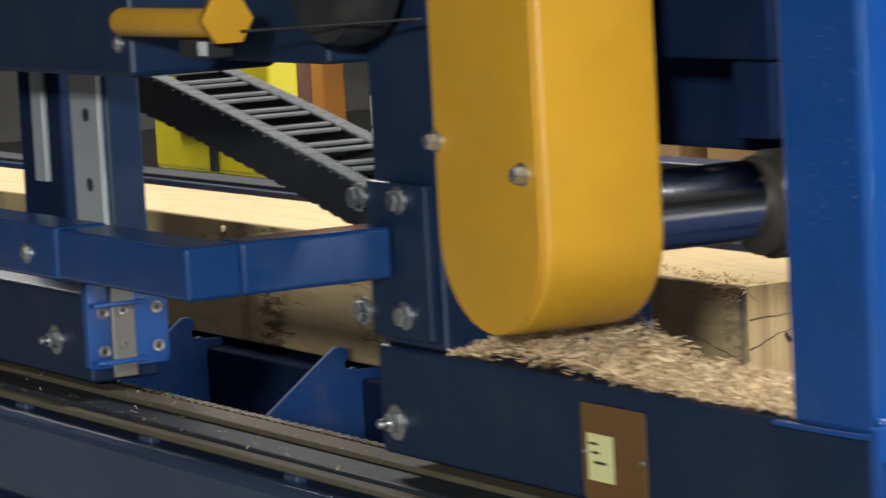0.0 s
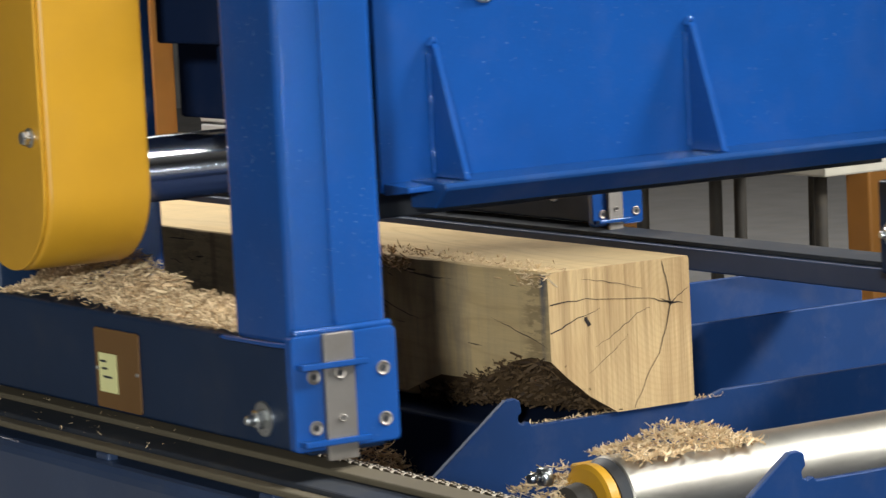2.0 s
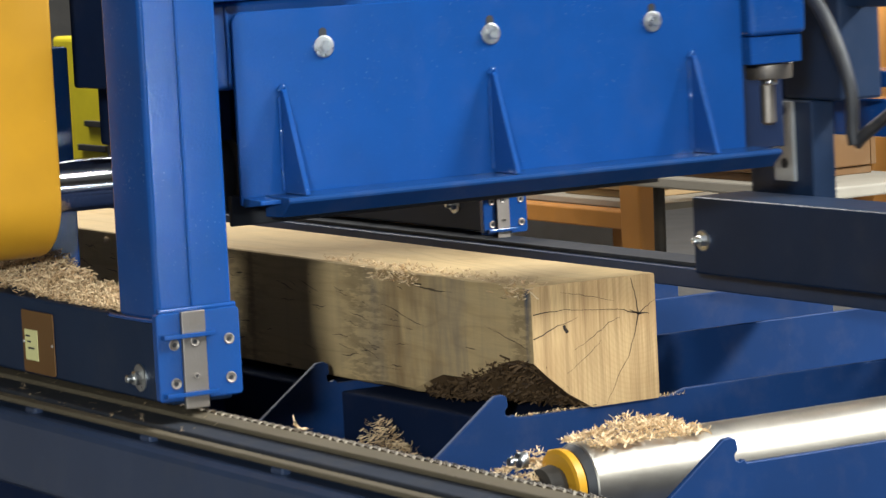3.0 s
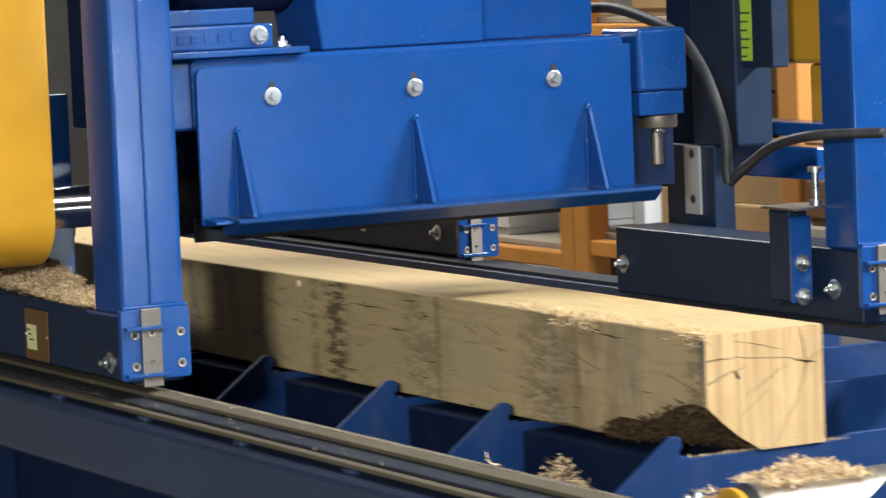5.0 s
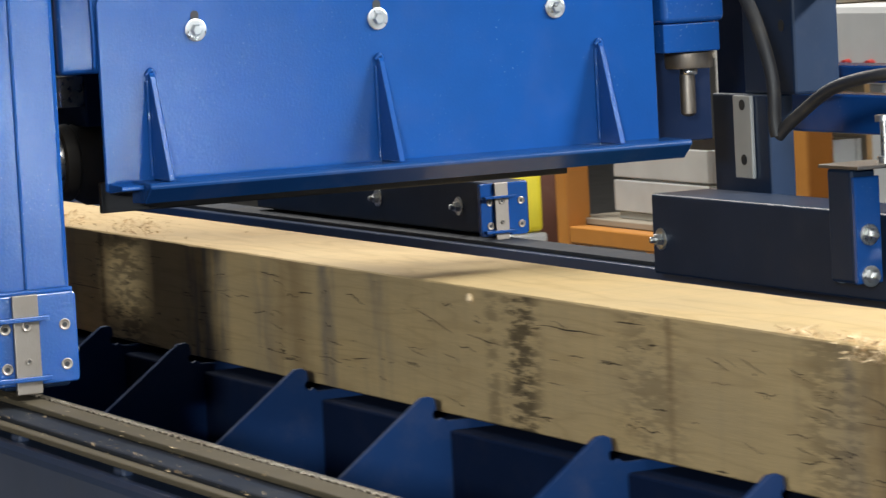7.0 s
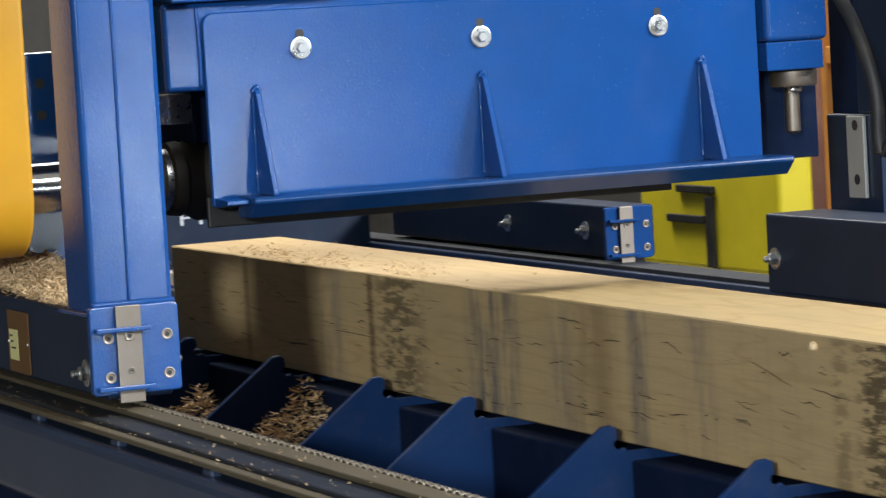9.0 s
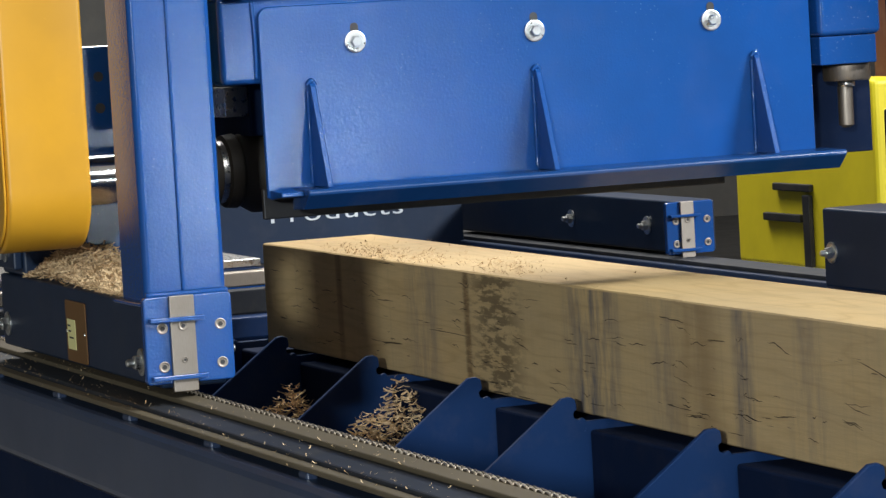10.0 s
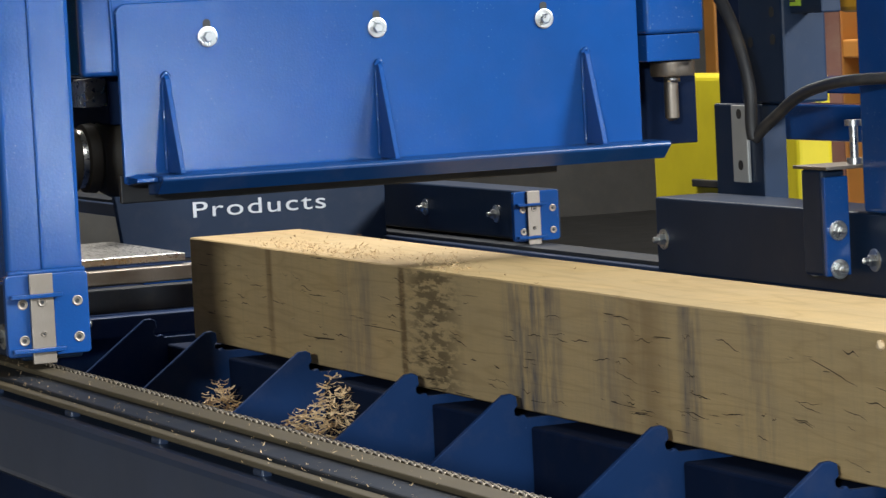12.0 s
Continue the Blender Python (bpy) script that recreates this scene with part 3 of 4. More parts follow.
# posts
soft(part("post", box(0.123, 0.236, -0.680, -0.568, 0.2185, 1.15, 0.008, 3), BLUE, carriage))
weld([(0.2362, -0.628, 0.222), (0.2362, -0.628, 0.6), (0.2362, -0.628, 1.14)], 0.0024, name="seam")
soft(part("post", box(0.135, 0.236, 0.755, 0.865, 0.2125, 1.15, 0.008, 3), BLUE, carriage))
soft(part("post", box(-0.61, -0.48, -0.66, -0.56, 0.2185, 1.15, 0.006), NAVY, carriage))
weld([(0.238, 0.757, 0.22), (0.238, 0.757, 0.6), (0.238, 0.757, 1.14)], 0.0018, name="seam")

# unseen top frame over the posts, added to shade the timber from above
for y0, y1 in ((-0.68, -0.568), (0.755, 0.865)):
    part("shade_top_rail", box(-0.61, 0.236, y0, y1, 1.1505, 1.26, 0.008, 3), BLUE, carriage)
for x0, x1 in ((0.123, 0.236), (-0.61, -0.5)):
    part("shade_crossbeam", box(x0, x1, -0.5675, 0.7545, 1.1505, 1.26, 0.008, 3), BLUE, carriage)
part("shade_top_plate", box(-0.6, 0.226, -0.67, 0.855, 1.2605, 1.27, 0.002), BLUE, carriage)

# bolts through the beams
for x, y, z in ((0.148, -0.665, 0.137), (-0.576, -0.665, 0.142), (-1.43, -0.665, 0.15), (0.15, 0.765, 0.137), (-0.59, 0.765, 0.137), (-1.67, 0.92, 0.13), (-2.05, 0.92, 0.13)):
    bolt(carriage, (x, y, z), "-y", 0.0105, 0.0185, 0.012, shank=0.008)
bolt(carriage, (0.2, -0.574, 0.15), "+y", 0.0105, 0.015, 0.012, shank=0.01)

# maker's plate with a paper note on the near beam
label_plate = part("name_plate", prism(rounded(-0.224, -0.119, 0.112, 0.2, 0.004), "y", -0.6675, -0.6655, 0.0004), BROWN_PLATE, carriage, "brown name plate")
note = part("paper_note", box(-0.213, -0.171, -0.6688, -0.668, 0.130, 0.173, 0), NOTE, label_plate, "pale yellow sticky note")
for x, z, w in ((-0.209, 0.164, 0.014), (-0.205, 0.156, 0.012), (-0.202, 0.147, 0.02)):
    part("writing_bar", box(x, x + w, -0.6694, -0.6689, z - 0.0012, z + 0.0012, 0), INK, note)
for x in (-0.219, -0.124):
    part("rivet", turned([(0, 0.0025), (-0.0015, 0.002)], 10, "y", (x, -0.6675, 0.155)), ZINC, label_plate)

# yellow belt guard: front plate, a narrow gap and the wrapped band
def guard_outline(r, top=1.15):
    cx, cz = -0.18, 0.364
    return [(cx - r, top)] + [(cx - r * math.cos(a), cz - r * math.sin(a)) for a in np.linspace(0, math.pi, 29)] + [(cx + r, top)]


band = part("belt_guard", smooth(prism(guard_outline(0.0885), "y", -0.774, -0.652, 0.007, 3)), YELLOW, carriage, "yellow painted belt guard")
part("front_plate", prism(guard_outline(0.0875), "y", -0.779, -0.7755, 0.001), YELLOW, band)
for x, z in ((-0.115, 0.421), (-0.263, 0.444), (-0.115, 0.72), (-0.263, 0.74)):
    bolt(band, (x, -0.7795, z), "-y", 0.008, 0.0105, 0.011)

# arbor, bearing and cutter head
part("arbor", turned([(-0.66, 0.0365), (-0.45, 0.0365)], 48, "y", (-0.17, 0, 0.371)), CHROME, carriage, "polished steel shaft")
bearing = part("bearing", turned([(-0.475, 0.036), (-0.47, 0.047), (-0.455, 0.05), (-0.452, 0.044), (-0.444, 0.044), (-0.441, 0.052), (-0.425, 0.054), (-0.42, 0.05), (-0.40, 0.062), (-0.385, 0.062)], 40, "y", (-0.15, 0, 0.37)), GREASE, carriage)
part("collar", turned([(-0.508, 0.038), (-0.506, 0.0455), (-0.494, 0.047), (-0.492, 0.05), (-0.477, 0.05), (-0.475, 0.042)], 40, "y", (-0.165, 0, 0.366)), GREASE, bearing)
part("inner_ring", turned([(-0.452, 0.0445), (-0.446, 0.0455), (-0.441, 0.0445)], 40, "y", (-0.15, 0, 0.37)), STEEL, bearing, "bright steel ring")
part("cutter_head", turned([(-0.384, 0.054), (0.43, 0.054)], 36, "y", (-0.12, 0, 0.375)), GREASE, carriage)
part("spacer_block", box(-0.15, -0.09, -0.452, -0.416, 0.449, 0.491, 0.002), STEEL, carriage, "bare steel block")
part("bearing_bracket", box(-0.2, -0.09, -0.415, -0.385, 0.42, 0.5, 0.003), DARK, carriage)

# hood
hood = part("hood_plate", prism(rounded(-0.424, 0.438, 0.334, 0.602, 0.016, "d"), "x", -0.007, 0.0, 0.0015), BLUE, carriage)
# lip takes the darker arm blue: shade on its downward slant, put into colour
part("lip", prism([(0.0, 0.3465), (0.069, 0.3455), (0.0725, 0.342), (0.0715, 0.338), (0.048, 0.318), (0.0, 0.316)], "y", -0.388, 0.452, 0.0012), ARM_BLUE, hood)
part("lip_corner", prism([(0.0005, 0.3455), (0.05, 0.343), (0.05, 0.337), (0.0005, 0.332)], "y", -0.421, -0.3885, 0.001), BLUE, hood)
for y in (-0.352, -0.008, 0.343):
    gusset = part("gusset", prism([(0.0005, 0.347), (0.062, 0.347), (0.06, 0.352), (0.011, 0.487), (0.007, 0.4915), (0.0005, 0.4915)], "y", y - 0.004, y + 0.004, 0.0008), BLUE, hood)
    for side in (-1, 1):
        pts = [(0.002, y + side * 0.0055, 0.352 + 0.0145 * k + random.uniform(-0.002, 0.002)) for k in range(10)]
        part("weld_bead", tube([(p[0] + random.uniform(-0.0006, 0.0006), p[1], p[2]) for p in pts], 0.0028, 6), BLUE, gusset)
    part("weld_bead", tube([(0.002, y - 0.006, 0.489), (0.003, y, 0.496), (0.002, y + 0.006, 0.489)], 0.0036, 6), BLUE, gusset)
for y in (-0.282, -0.007, 0.275):
    part("slot", prism(rounded(y - 0.006, y + 0.006, 0.545, 0.573, 0.0055), "x", 0.0002, 0.0008, 0), BLACK, hood)
    bolt(hood, (0.001, y, 0.5465), "+x", 0.0085, 0.0155, 0.009)

# chip skirt behind the lip
part("skirt", box(-0.06, -0.05, -0.415, 0.31, 0.302, 0.345, 0.002), BLACK, carriage)

# head beam above the hood, and what sits on it
soft(part("head_beam", box(-0.13, -0.0075, -0.48, 0.43, 0.495, 0.618, 0.008, 3), BLUE, carriage))
weld([(-0.0068, -0.429, 0.502), (-0.006, -0.428, 0.55), (-0.0068, -0.43, 0.612)], 0.003)
end_block = soft(part("end_block", box(-0.12, 0.012, 0.4465, 0.552, 0.512, 0.627, 0.009, 3), BLUE, carriage))
part("foot_block", box(-0.1, 0.005, 0.45, 0.545, 0.469, 0.5115, 0.002), BLUE, end_block)
knob = part("adjuster_cap", turned([(0.443, 0.034), (0.446, 0.036), (0.466, 0.036), (0.4685, 0.034)], 28, "z", (-0.05, 0.522, 0)), DULL, end_block)
part("adjuster_nut", turned([(0.434, 0.013), (0.4425, 0.013)], 6, "z", (-0.045, 0.518, 0)), ZINC, knob)
part("adjuster_screw", turned([(0.372, 0.006), (0.376, 0.0115), (0.4335, 0.0115)], 16, "z", (-0.05, 0.518, 0)), DULL, knob)
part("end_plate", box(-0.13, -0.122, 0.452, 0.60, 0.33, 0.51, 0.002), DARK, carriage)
part("mount_plate", box(-0.2, 0.01, -0.47, -0.212, 0.6185, 0.63, 0.002), BLUE, carriage)
mount = part("motor_foot", box(-0.2, 0.0, -0.48, -0.275, 0.6305, 0.672, 0.004), BLUE, carriage)
bolt(mount, (0.0005, -0.303, 0.652), "+x", 0.012, 0.0165, 0.011)
for k in range(5):
    part("cast_letter_bar", box(0.0, 0.0015, -0.455 + 0.025 * k, -0.441 + 0.025 * k, 0.644, 0.659, 0.0005), BLUE, mount)
bolt(carriage, (-0.03, -0.245, 0.6305), "+z", 0.0095, 0.016, 0.01, shank=0.006)
part("motor_base", box(-0.2, -0.02, -0.48, -0.3, 0.6725, 0.70, 0.003), BLUE, carriage)
part("motor", turned([(-0.42, 0.07), (-0.41, 0.085), (-0.2, 0.085), (-0.19, 0.07)], 32, "y", (-0.14, 0, 0.775)), DARK, carriage)
# both boxes run on above the view, raised to shade the timber's top
part("hood_box", prism([(-0.168, 0.619), (0.152, 0.619), (0.152, 1.05), (-0.19, 1.05), (-0.178, 0.69)], "x", -0.2, -0.03, 0.003), BLUE, carriage)
part("rear_box", box(-0.4, -0.1, 0.155, 0.42, 0.6185, 1.1, 0.004), BLUE, carriage)

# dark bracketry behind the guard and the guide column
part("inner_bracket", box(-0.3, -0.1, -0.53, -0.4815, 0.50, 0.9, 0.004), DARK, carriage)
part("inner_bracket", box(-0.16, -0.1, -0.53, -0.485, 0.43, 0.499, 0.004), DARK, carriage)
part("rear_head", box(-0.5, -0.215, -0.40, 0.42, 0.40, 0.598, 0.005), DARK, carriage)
column = part("guide_column", box(-0.37, -0.3, -0.61, -0.535, 0.2185, 0.56, 0.004), BLUE, carriage)
for z in (0.515, 0.469):
    part("hole", turned([(-0.2998, 0.0075), (-0.2992, 0.0075)], 16, "x", (0, -0.575, z)), BLACK, column)

# far side: columns, guide strip, sticker, hose, bracket and screw jack
part("far_column", box(-0.514, -0.355, 0.893, 0.980, 0.373, 1.161, 0.005), NAVY, carriage)
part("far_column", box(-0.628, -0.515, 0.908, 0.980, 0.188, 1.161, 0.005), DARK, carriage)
foot = part("column_foot", box(-0.617, -0.437, 0.890, 0.939, 0.195, 0.372, 0.004), NAVY, carriage)
strip = part("guide_strip", box(-0.536, -0.480, 0.882, 0.889, 0.233, 0.370, 0.0015), BARE, carriage, "bright steel guide strip")
for z in (0.355, 0.264):
    part("hole", turned([(0.8813, 0.009), (0.8807, 0.009)], 16, "y", (-0.505, 0, z)), BLACK, strip)
for x, z in ((-0.390, 0.533), (-0.389, 0.485), (-0.470, 0.481)):
    part("hole", turned([(0.8926, 0.0095), (0.8920, 0.0095)], 16, "y", (x, 0, z)), BLACK, carriage)
panel = part("far_panel", box(-0.377, -0.247, 0.911, 0.950, 0.529, 1.109, 0.003), NAVY, carriage)
sticker = part("sticker", box(-0.372, -0.317, 0.910, 0.911, 0.542, 0.749, 0), STICKER, panel, "lime green instruction sticker")
for k in range(6):
    part("writing_bar", box(-0.368, -0.334 + 0.006 * (k % 3), 0.9091, 0.9097, 0.549 + 0.017 * k, 0.552 + 0.017 * k, 0), INK, sticker)
part("far_guard", box(-0.548, -0.365, 1.114, 1.238, 0.524, 1.109, 0.01), YELLOW, carriage, "yellow painted guard")
part("far_guard", box(-0.468, -0.314, 1.145, 1.217, 0.388, 0.524, 0.01), YELLOW, carriage, "yellow painted guard")
part("far_arm", box(-0.715, -0.329, 1.063, 1.114, 0.295, 0.361, 0.004), BLUE, carriage)
part("far_arm", box(-0.612, -0.319, 1.073, 1.135, 0.380, 0.409, 0.004), BLUE, carriage)
hose = part("hose", tube([(-0.52, 0.62, 0.655), (-0.367, 0.62, 0.659), (-0.232, 0.62, 0.637), (-0.122, 0.62, 0.606), (-0.054, 0.62, 0.554), (-0.007, 0.62, 0.492), (0.025, 0.62, 0.42), (0.026, 0.62, 0.36),
                          (0.028, 0.622, 0.336)], 0.0105, 12), BLACK, carriage, "black rubber hose")
part("hose_tail", tube([(0.028, 0.624, 0.336), (0.045, 0.63, 0.352), (0.076, 0.64, 0.374), (0.125, 0.65, 0.402), (0.179, 0.66, 0.418), (0.25, 0.68, 0.428), (0.34, 0.75, 0.43)], 0.0095, 12), BLACK, hose)
bracket = part("jack_bracket", box(0.035, 0.1, 0.70, 0.7445, 0.113, 0.283, 0.005), NAVY, carriage)
part("bracket_rib", box(0.1005, 0.11, 0.70, 0.7445, 0.113, 0.272, 0.002), BLUE, bracket)
part("jack_plate", box(0.02, 0.13, 0.695, 0.79, 0.2835, 0.289, 0.001), DULL, bracket)
jack = part("jack_screw", turned([(0.289, 0.013), (0.299, 0.013), (0.2995, 0.007), (0.35, 0.007), (0.3505, 0.014), (0.36, 0.014)], 12, "z", (0.1, 0.764, 0)), ZINC, bracket)
for z in (0.186, 0.124):
    bolt(bracket, (0.111, 0.722, z), "+x", 0.011, 0.016, 0.012, shank=0.008)
    bolt(bracket, (0.0345, 0.722, z), "-x", 0.011, 0.016, 0.012, shank=0.008)

# front bracket and outrigger arm
mount_plate = part("arm_plate", box(-0.6, -0.482, -0.674, -0.6605, 0.2295, 0.384, 0.003), NAVY, carriage)
for x, z in ((-0.612, 0.366), (-0.53, 0.367), (-0.613, 0.252), (-0.528, 0.254)):
    bolt(mount_plate, (x, -0.6745, z), "-y", 0.0115, 0.0145, 0.011)
soft(part("arm", box(-0.60, -0.549, -0.8395, -0.6745, 0.289, 0.341, 0.005, 3), ARM_BLUE, carriage))
soft(part("arm", box(-0.856, -0.547, -0.90, -0.84, 0.289, 0.341, 0.005, 3), ARM_BLUE, carriage))
soft(part("arm", box(-2.3, -0.857, -0.9015, -0.84, 0.2875, 0.3425, 0.005, 3), ARM_BLUE, carriage))
bolt(carriage, (-0.93, -0.9015, 0.312), "-y", 0.008, 0.011, 0.006)

# leading frame: guide post with steel rail, upper box, yellow handle, pulley
part("guide_post", box(-1.45, -1.356, -0.615, -0.568, 0.2125, 0.9, 0.004), NAVY, carriage)
rail = part("linear_rail", box(-1.442, -1.361, -0.6225, -0.6155, 0.23, 0.9, 0.001), BARE, carriage, "bright steel linear rail")
for z in (0.42, 0.336):
    part("hole", turned([(-0.6228, 0.0085), (-0.6234, 0.0085)], 16, "y", (-1.396, 0, z)), BLACK, rail)
part("guide_post", box(-1.66, -1.53, -0.60, -0.57, 0.2125, 0.9, 0.004), DARK, carriage)
part("linear_rail", box(-1.60, -1.565, -0.6075, -0.6005, 0.33, 0.9, 0.001), BARE, carriage, "bright steel linear rail")
part("upper_box", box(-1.9, -0.865, -0.8, -0.63, 0.489, 0.95, 0.006), NAVY, carriage)
part("upper_box", box(-0.8645, -0.615, -0.70, -0.63, 0.5, 0.95, 0.004), NAVY, carriage)
bolt(carriage, (-0.89, -0.8, 0.524), "-y", 0.007, 0.0095, 0.006)
handle = part("handle", turned([(-0.84, 0.010), (-0.836, 0.0135), (-0.83, 0.0148), (-0.6, 0.0148)], 28, "x", (0, -0.82, 0.549)), YELLOW, carriage, "yellow handle")
part("handle_nut", turned([(-0.5995, 0.026), (-0.584, 0.026)], 6, "x", (0, -0.82, 0.553)), YELLOW, handle)
part("switch_box", box(-0.68, -0.62, -0.83, -0.80, 0.515, 0.533, 0.002), BLACK, handle)
part("switch_tag", box(-0.632, -0.614, -0.8325, -0.8305, 0.518, 0.532, 0.0005), PALE, handle)
part("cable", tube([(-0.58, -0.81, 0.541), (-0.5, -0.76, 0.544), (-0.42, -0.70, 0.547)], 0.0015, 6), BLACK, handle)
part("pulley", turned([(-0.74, 0.055), (-0.735, 0.074), (-0.72, 0.078), (-0.70, 0.078), (-0.685, 0.074)], 36, "y", (-0.553, 0, 0.598)), BLACK, carriage)

# plastic cable track sagging behind the front post
LINKS = 30
for k in range(LINKS):
    t = k / (LINKS - 1)
    a = Vector((-2.06 + 0.86 * t, -0.3, 0.452 - 0.17 * t ** 1.15))
    m = Matrix.Translation(a) @ pose(0, 0, 0, 0, 9 + 5 * t, 0)
    link = [prism(rounded(-0.018, 0.018, -0.055, 0.0, 0.012), "y", y, y + 0.008, 0.001) for y in (0.0, 0.12)]
    body_link = part("track_link", moved(link[0], m), BLACK, carriage)
    part("track_side", moved(link[1], m), BLACK, body_link)
    for y in (-0.002, 0.106):
        part("edge_strip", moved(box(-0.013, 0.0145, y, y + 0.024, 0.0005, 0.005, 0.002, 1), m), TRACK, body_link)
    if k % 3:
        part("rung", moved(box(-0.006, 0.004, 0.0225, 0.1055, 0.0, 0.0045, 0.001, 1), m), TRACK, body_link)
    # plate added only to turn the windows between the rungs black
    part("dark_backing", moved(box(-0.018, 0.018, 0.008, 0.12, -0.05, -0.046, 0.001, 1), m), BLACK, body_link)


# ---- shavings and bark ----
def curl(points, faces, at, size, rng, flat=0.5):
    """Adds one curled shaving, a bent strip of four faces, to the lists."""
    n = 4
    turn = Euler((rng.uniform(-1, 1) * 3.1 * (1 - flat) + rng.uniform(-0.5, 0.5), rng.uniform(-0.6, 0.6), rng.uniform(0, 6.28))).to_matrix()
    length, width, bend = size * rng.uniform(0.4, 1.9), size * rng.uniform(0.05, 0.26), rng.uniform(0.3, 2.6)
    first = len(points)
    for k in range(n + 1):
        a = bend * (k / n - 0.5)
        r = length / bend
        for side in (-0.5, 0.5):
            p = Vector((r * math.sin(a), side * width * (1 - 0.5 * abs(k / n - 0.5)), r * (1 - math.cos(a))))
            points.append(Vector(at) + turn @ p)
    for k in range(n):
        i = first + 2 * k
        faces.append((i, i + 1, i + 3, i + 2))


def shavings(name, count, spot, size, material, label, seed, category="shavings", flat=0.5):
    rng = random.Random(seed)
    points, faces = [], []
    for _ in range(count):
        curl(points, faces, spot(rng), size, rng, flat)
    me = bpy.data.meshes.new(name)
    me.from_pydata([tuple(p) for p in points], [], faces)
    me.materials.append(material)
    return tagged(new(name, me), label, category, kind="stuff")


def heap(x0, x1, y0, y1, base, height, ridge=0.3):
    """A spot on or in a heap, low at the rims, highest at the ridge along x."""
    def spot(rng):
        u, v = rng.random(), rng.random()
        h = height * (1 - abs(2 * v - 1) ** 2) * max(0.12, (u / ridge if u < ridge else (1 - u) / (1 - ridge))) * (0.75 + 0.5 * noise.noise((u * 6, v * 3, base * 40)))
        return (x0 + (x1 - x0) * u, y0 + (y1 - y0) * v, base + max(0.001, h) * rng.random() ** 0.4)
    return spot


def beam_heap(rng):
    """Along the top of the near side beam: a hump behind the guard, thinning towards the post."""
    u, v = rng.random(), rng.random()
    x = -0.47 + 0.59 * u
    hump = 0.010 + 0.044 * math.exp(-((x + 0.33) / 0.14) ** 2) + 0.008 * noise.noise((x * 30, v * 3, 1))
    hump *= (0.35 + 0.65 * min(1, 2.2 * v)) * min(1, u * 7)
    return (x, -0.662 + 0.088 * v, 0.2195 + max(0.001, hump) * rng.random() ** 0.45)


beam_chips = shavings("shavings_on_beam", 9000, beam_heap, 0.009, BROWN_CHIPS, "heap of brown oak shavings on the carriage beam", 3)
pale_chips = shavings("pale_shavings_on_beam", 2200, lambda r: (lambda p: (p[0], p[1], p[2] + 0.002))(beam_heap(r)), 0.011, CHIPS, "pale fresh shavings on the brown heap", 4)

shavings("shavings_by_plate", 4200, heap(0.46, 0.86, -0.1, 0.13, -0.19, 0.15), 0.012, CHIPS, "pale curled oak shavings in the bed", 5)
shavings("shavings_on_roller", 1100, heap(1.165, 1.27, 0.0, 0.2, -0.034, 0.036), 0.014, CHIPS, "pale curled shavings on the steel roller", 6)
shavings("shavings_by_roller", 420, heap(1.12, 1.23, -0.09, 0.0, -0.075, 0.045), 0.013, CHIPS, "pale shavings beside the roller bearing", 7)
shavings("shavings_by_plate", 1900, heap(-2.83, -2.48, -0.08, 0.1, -0.19, 0.14), 0.015, CHIPS, "tangled oak shavings between cross plates", 8)
shavings("shavings_by_plate", 2400, heap(-2.36, -1.98, -0.06, 0.14, -0.19, 0.2), 0.015, CHIPS, "pale tangled shavings between cross plates", 9)
shavings("shavings_on_timber", 420, lambda r: (r.uniform(0.28, 0.93), 0.112 + abs(r.gauss(0, 0.022)), 0.1575 + 0.006 * r.random() ** 2), 0.010, CHIPS, "torn fibres along the timber's upper edge", 10, flat=0.8)
shavings("shavings_on_timber", 170, lambda r: (r.choice((0.5, 0.55, 0.9)) + r.gauss(0, 0.03), 0.111 - 0.004 * r.random(), 0.157 - 0.02 * r.random()), 0.012, CHIPS, "torn fibres hanging on the timber's edge", 11)
shavings("shavings_on_timber", 170, lambda r: (min(-1.5, r.triangular(-3.08, -1.5, -2.6)), r.uniform(0.115, 0.25) if r.random() < 0.8 else r.uniform(0.115, 0.335), 0.1578 + 0.007 * r.random() ** 3), 0.008, BROWN_CHIPS, "loose pale shavings on the planed timber", 12, flat=0.85)
shavings("shavings_on_timber", 700, lambda r: (lambda c: (c[0] + r.gauss(0, 0.05), min(0.33, max(0.113, c[1] + r.gauss(0, 0.025))), 0.1578 + 0.014 * r.random() ** 2))(r.choice(((-2.72, 0.15), (-2.55, 0.13), (-2.42, 0.125), (-2.3, 0.14), (-2.1, 0.2), (-1.95, 0.13)))), 0.007, CHIPS, "clumped fibres on the planed timber", 16, flat=0.8)
shavings("shavings_on_plate", 260, lambda r: (0.923 + r.uniform(-0.006, 0.006), r.uniform(0.08, 0.4), -0.0355), 0.007, CHIPS, "fine shavings along the cross plate's edge", 17, flat=0.9)
shavings("sawdust_on_rail", 900, lambda r: (r.uniform(-4.5, 1.4), r.choice((-0.70, -0.695, -0.635, -0.64)) + r.gauss(0, 0.01), 0.0945 if r.random() < 0.5 else 0.087), 0.0045, CHIPS, "specks of sawdust along the side rail", 13, flat=0.95)
shavings("splinter", 3, lambda r: (1.5 + 0.02 * r.random(), -0.598, 0.0945), 0.03, CHIPS, "pale splinters on the chain", 14, "splinters", flat=0.95)


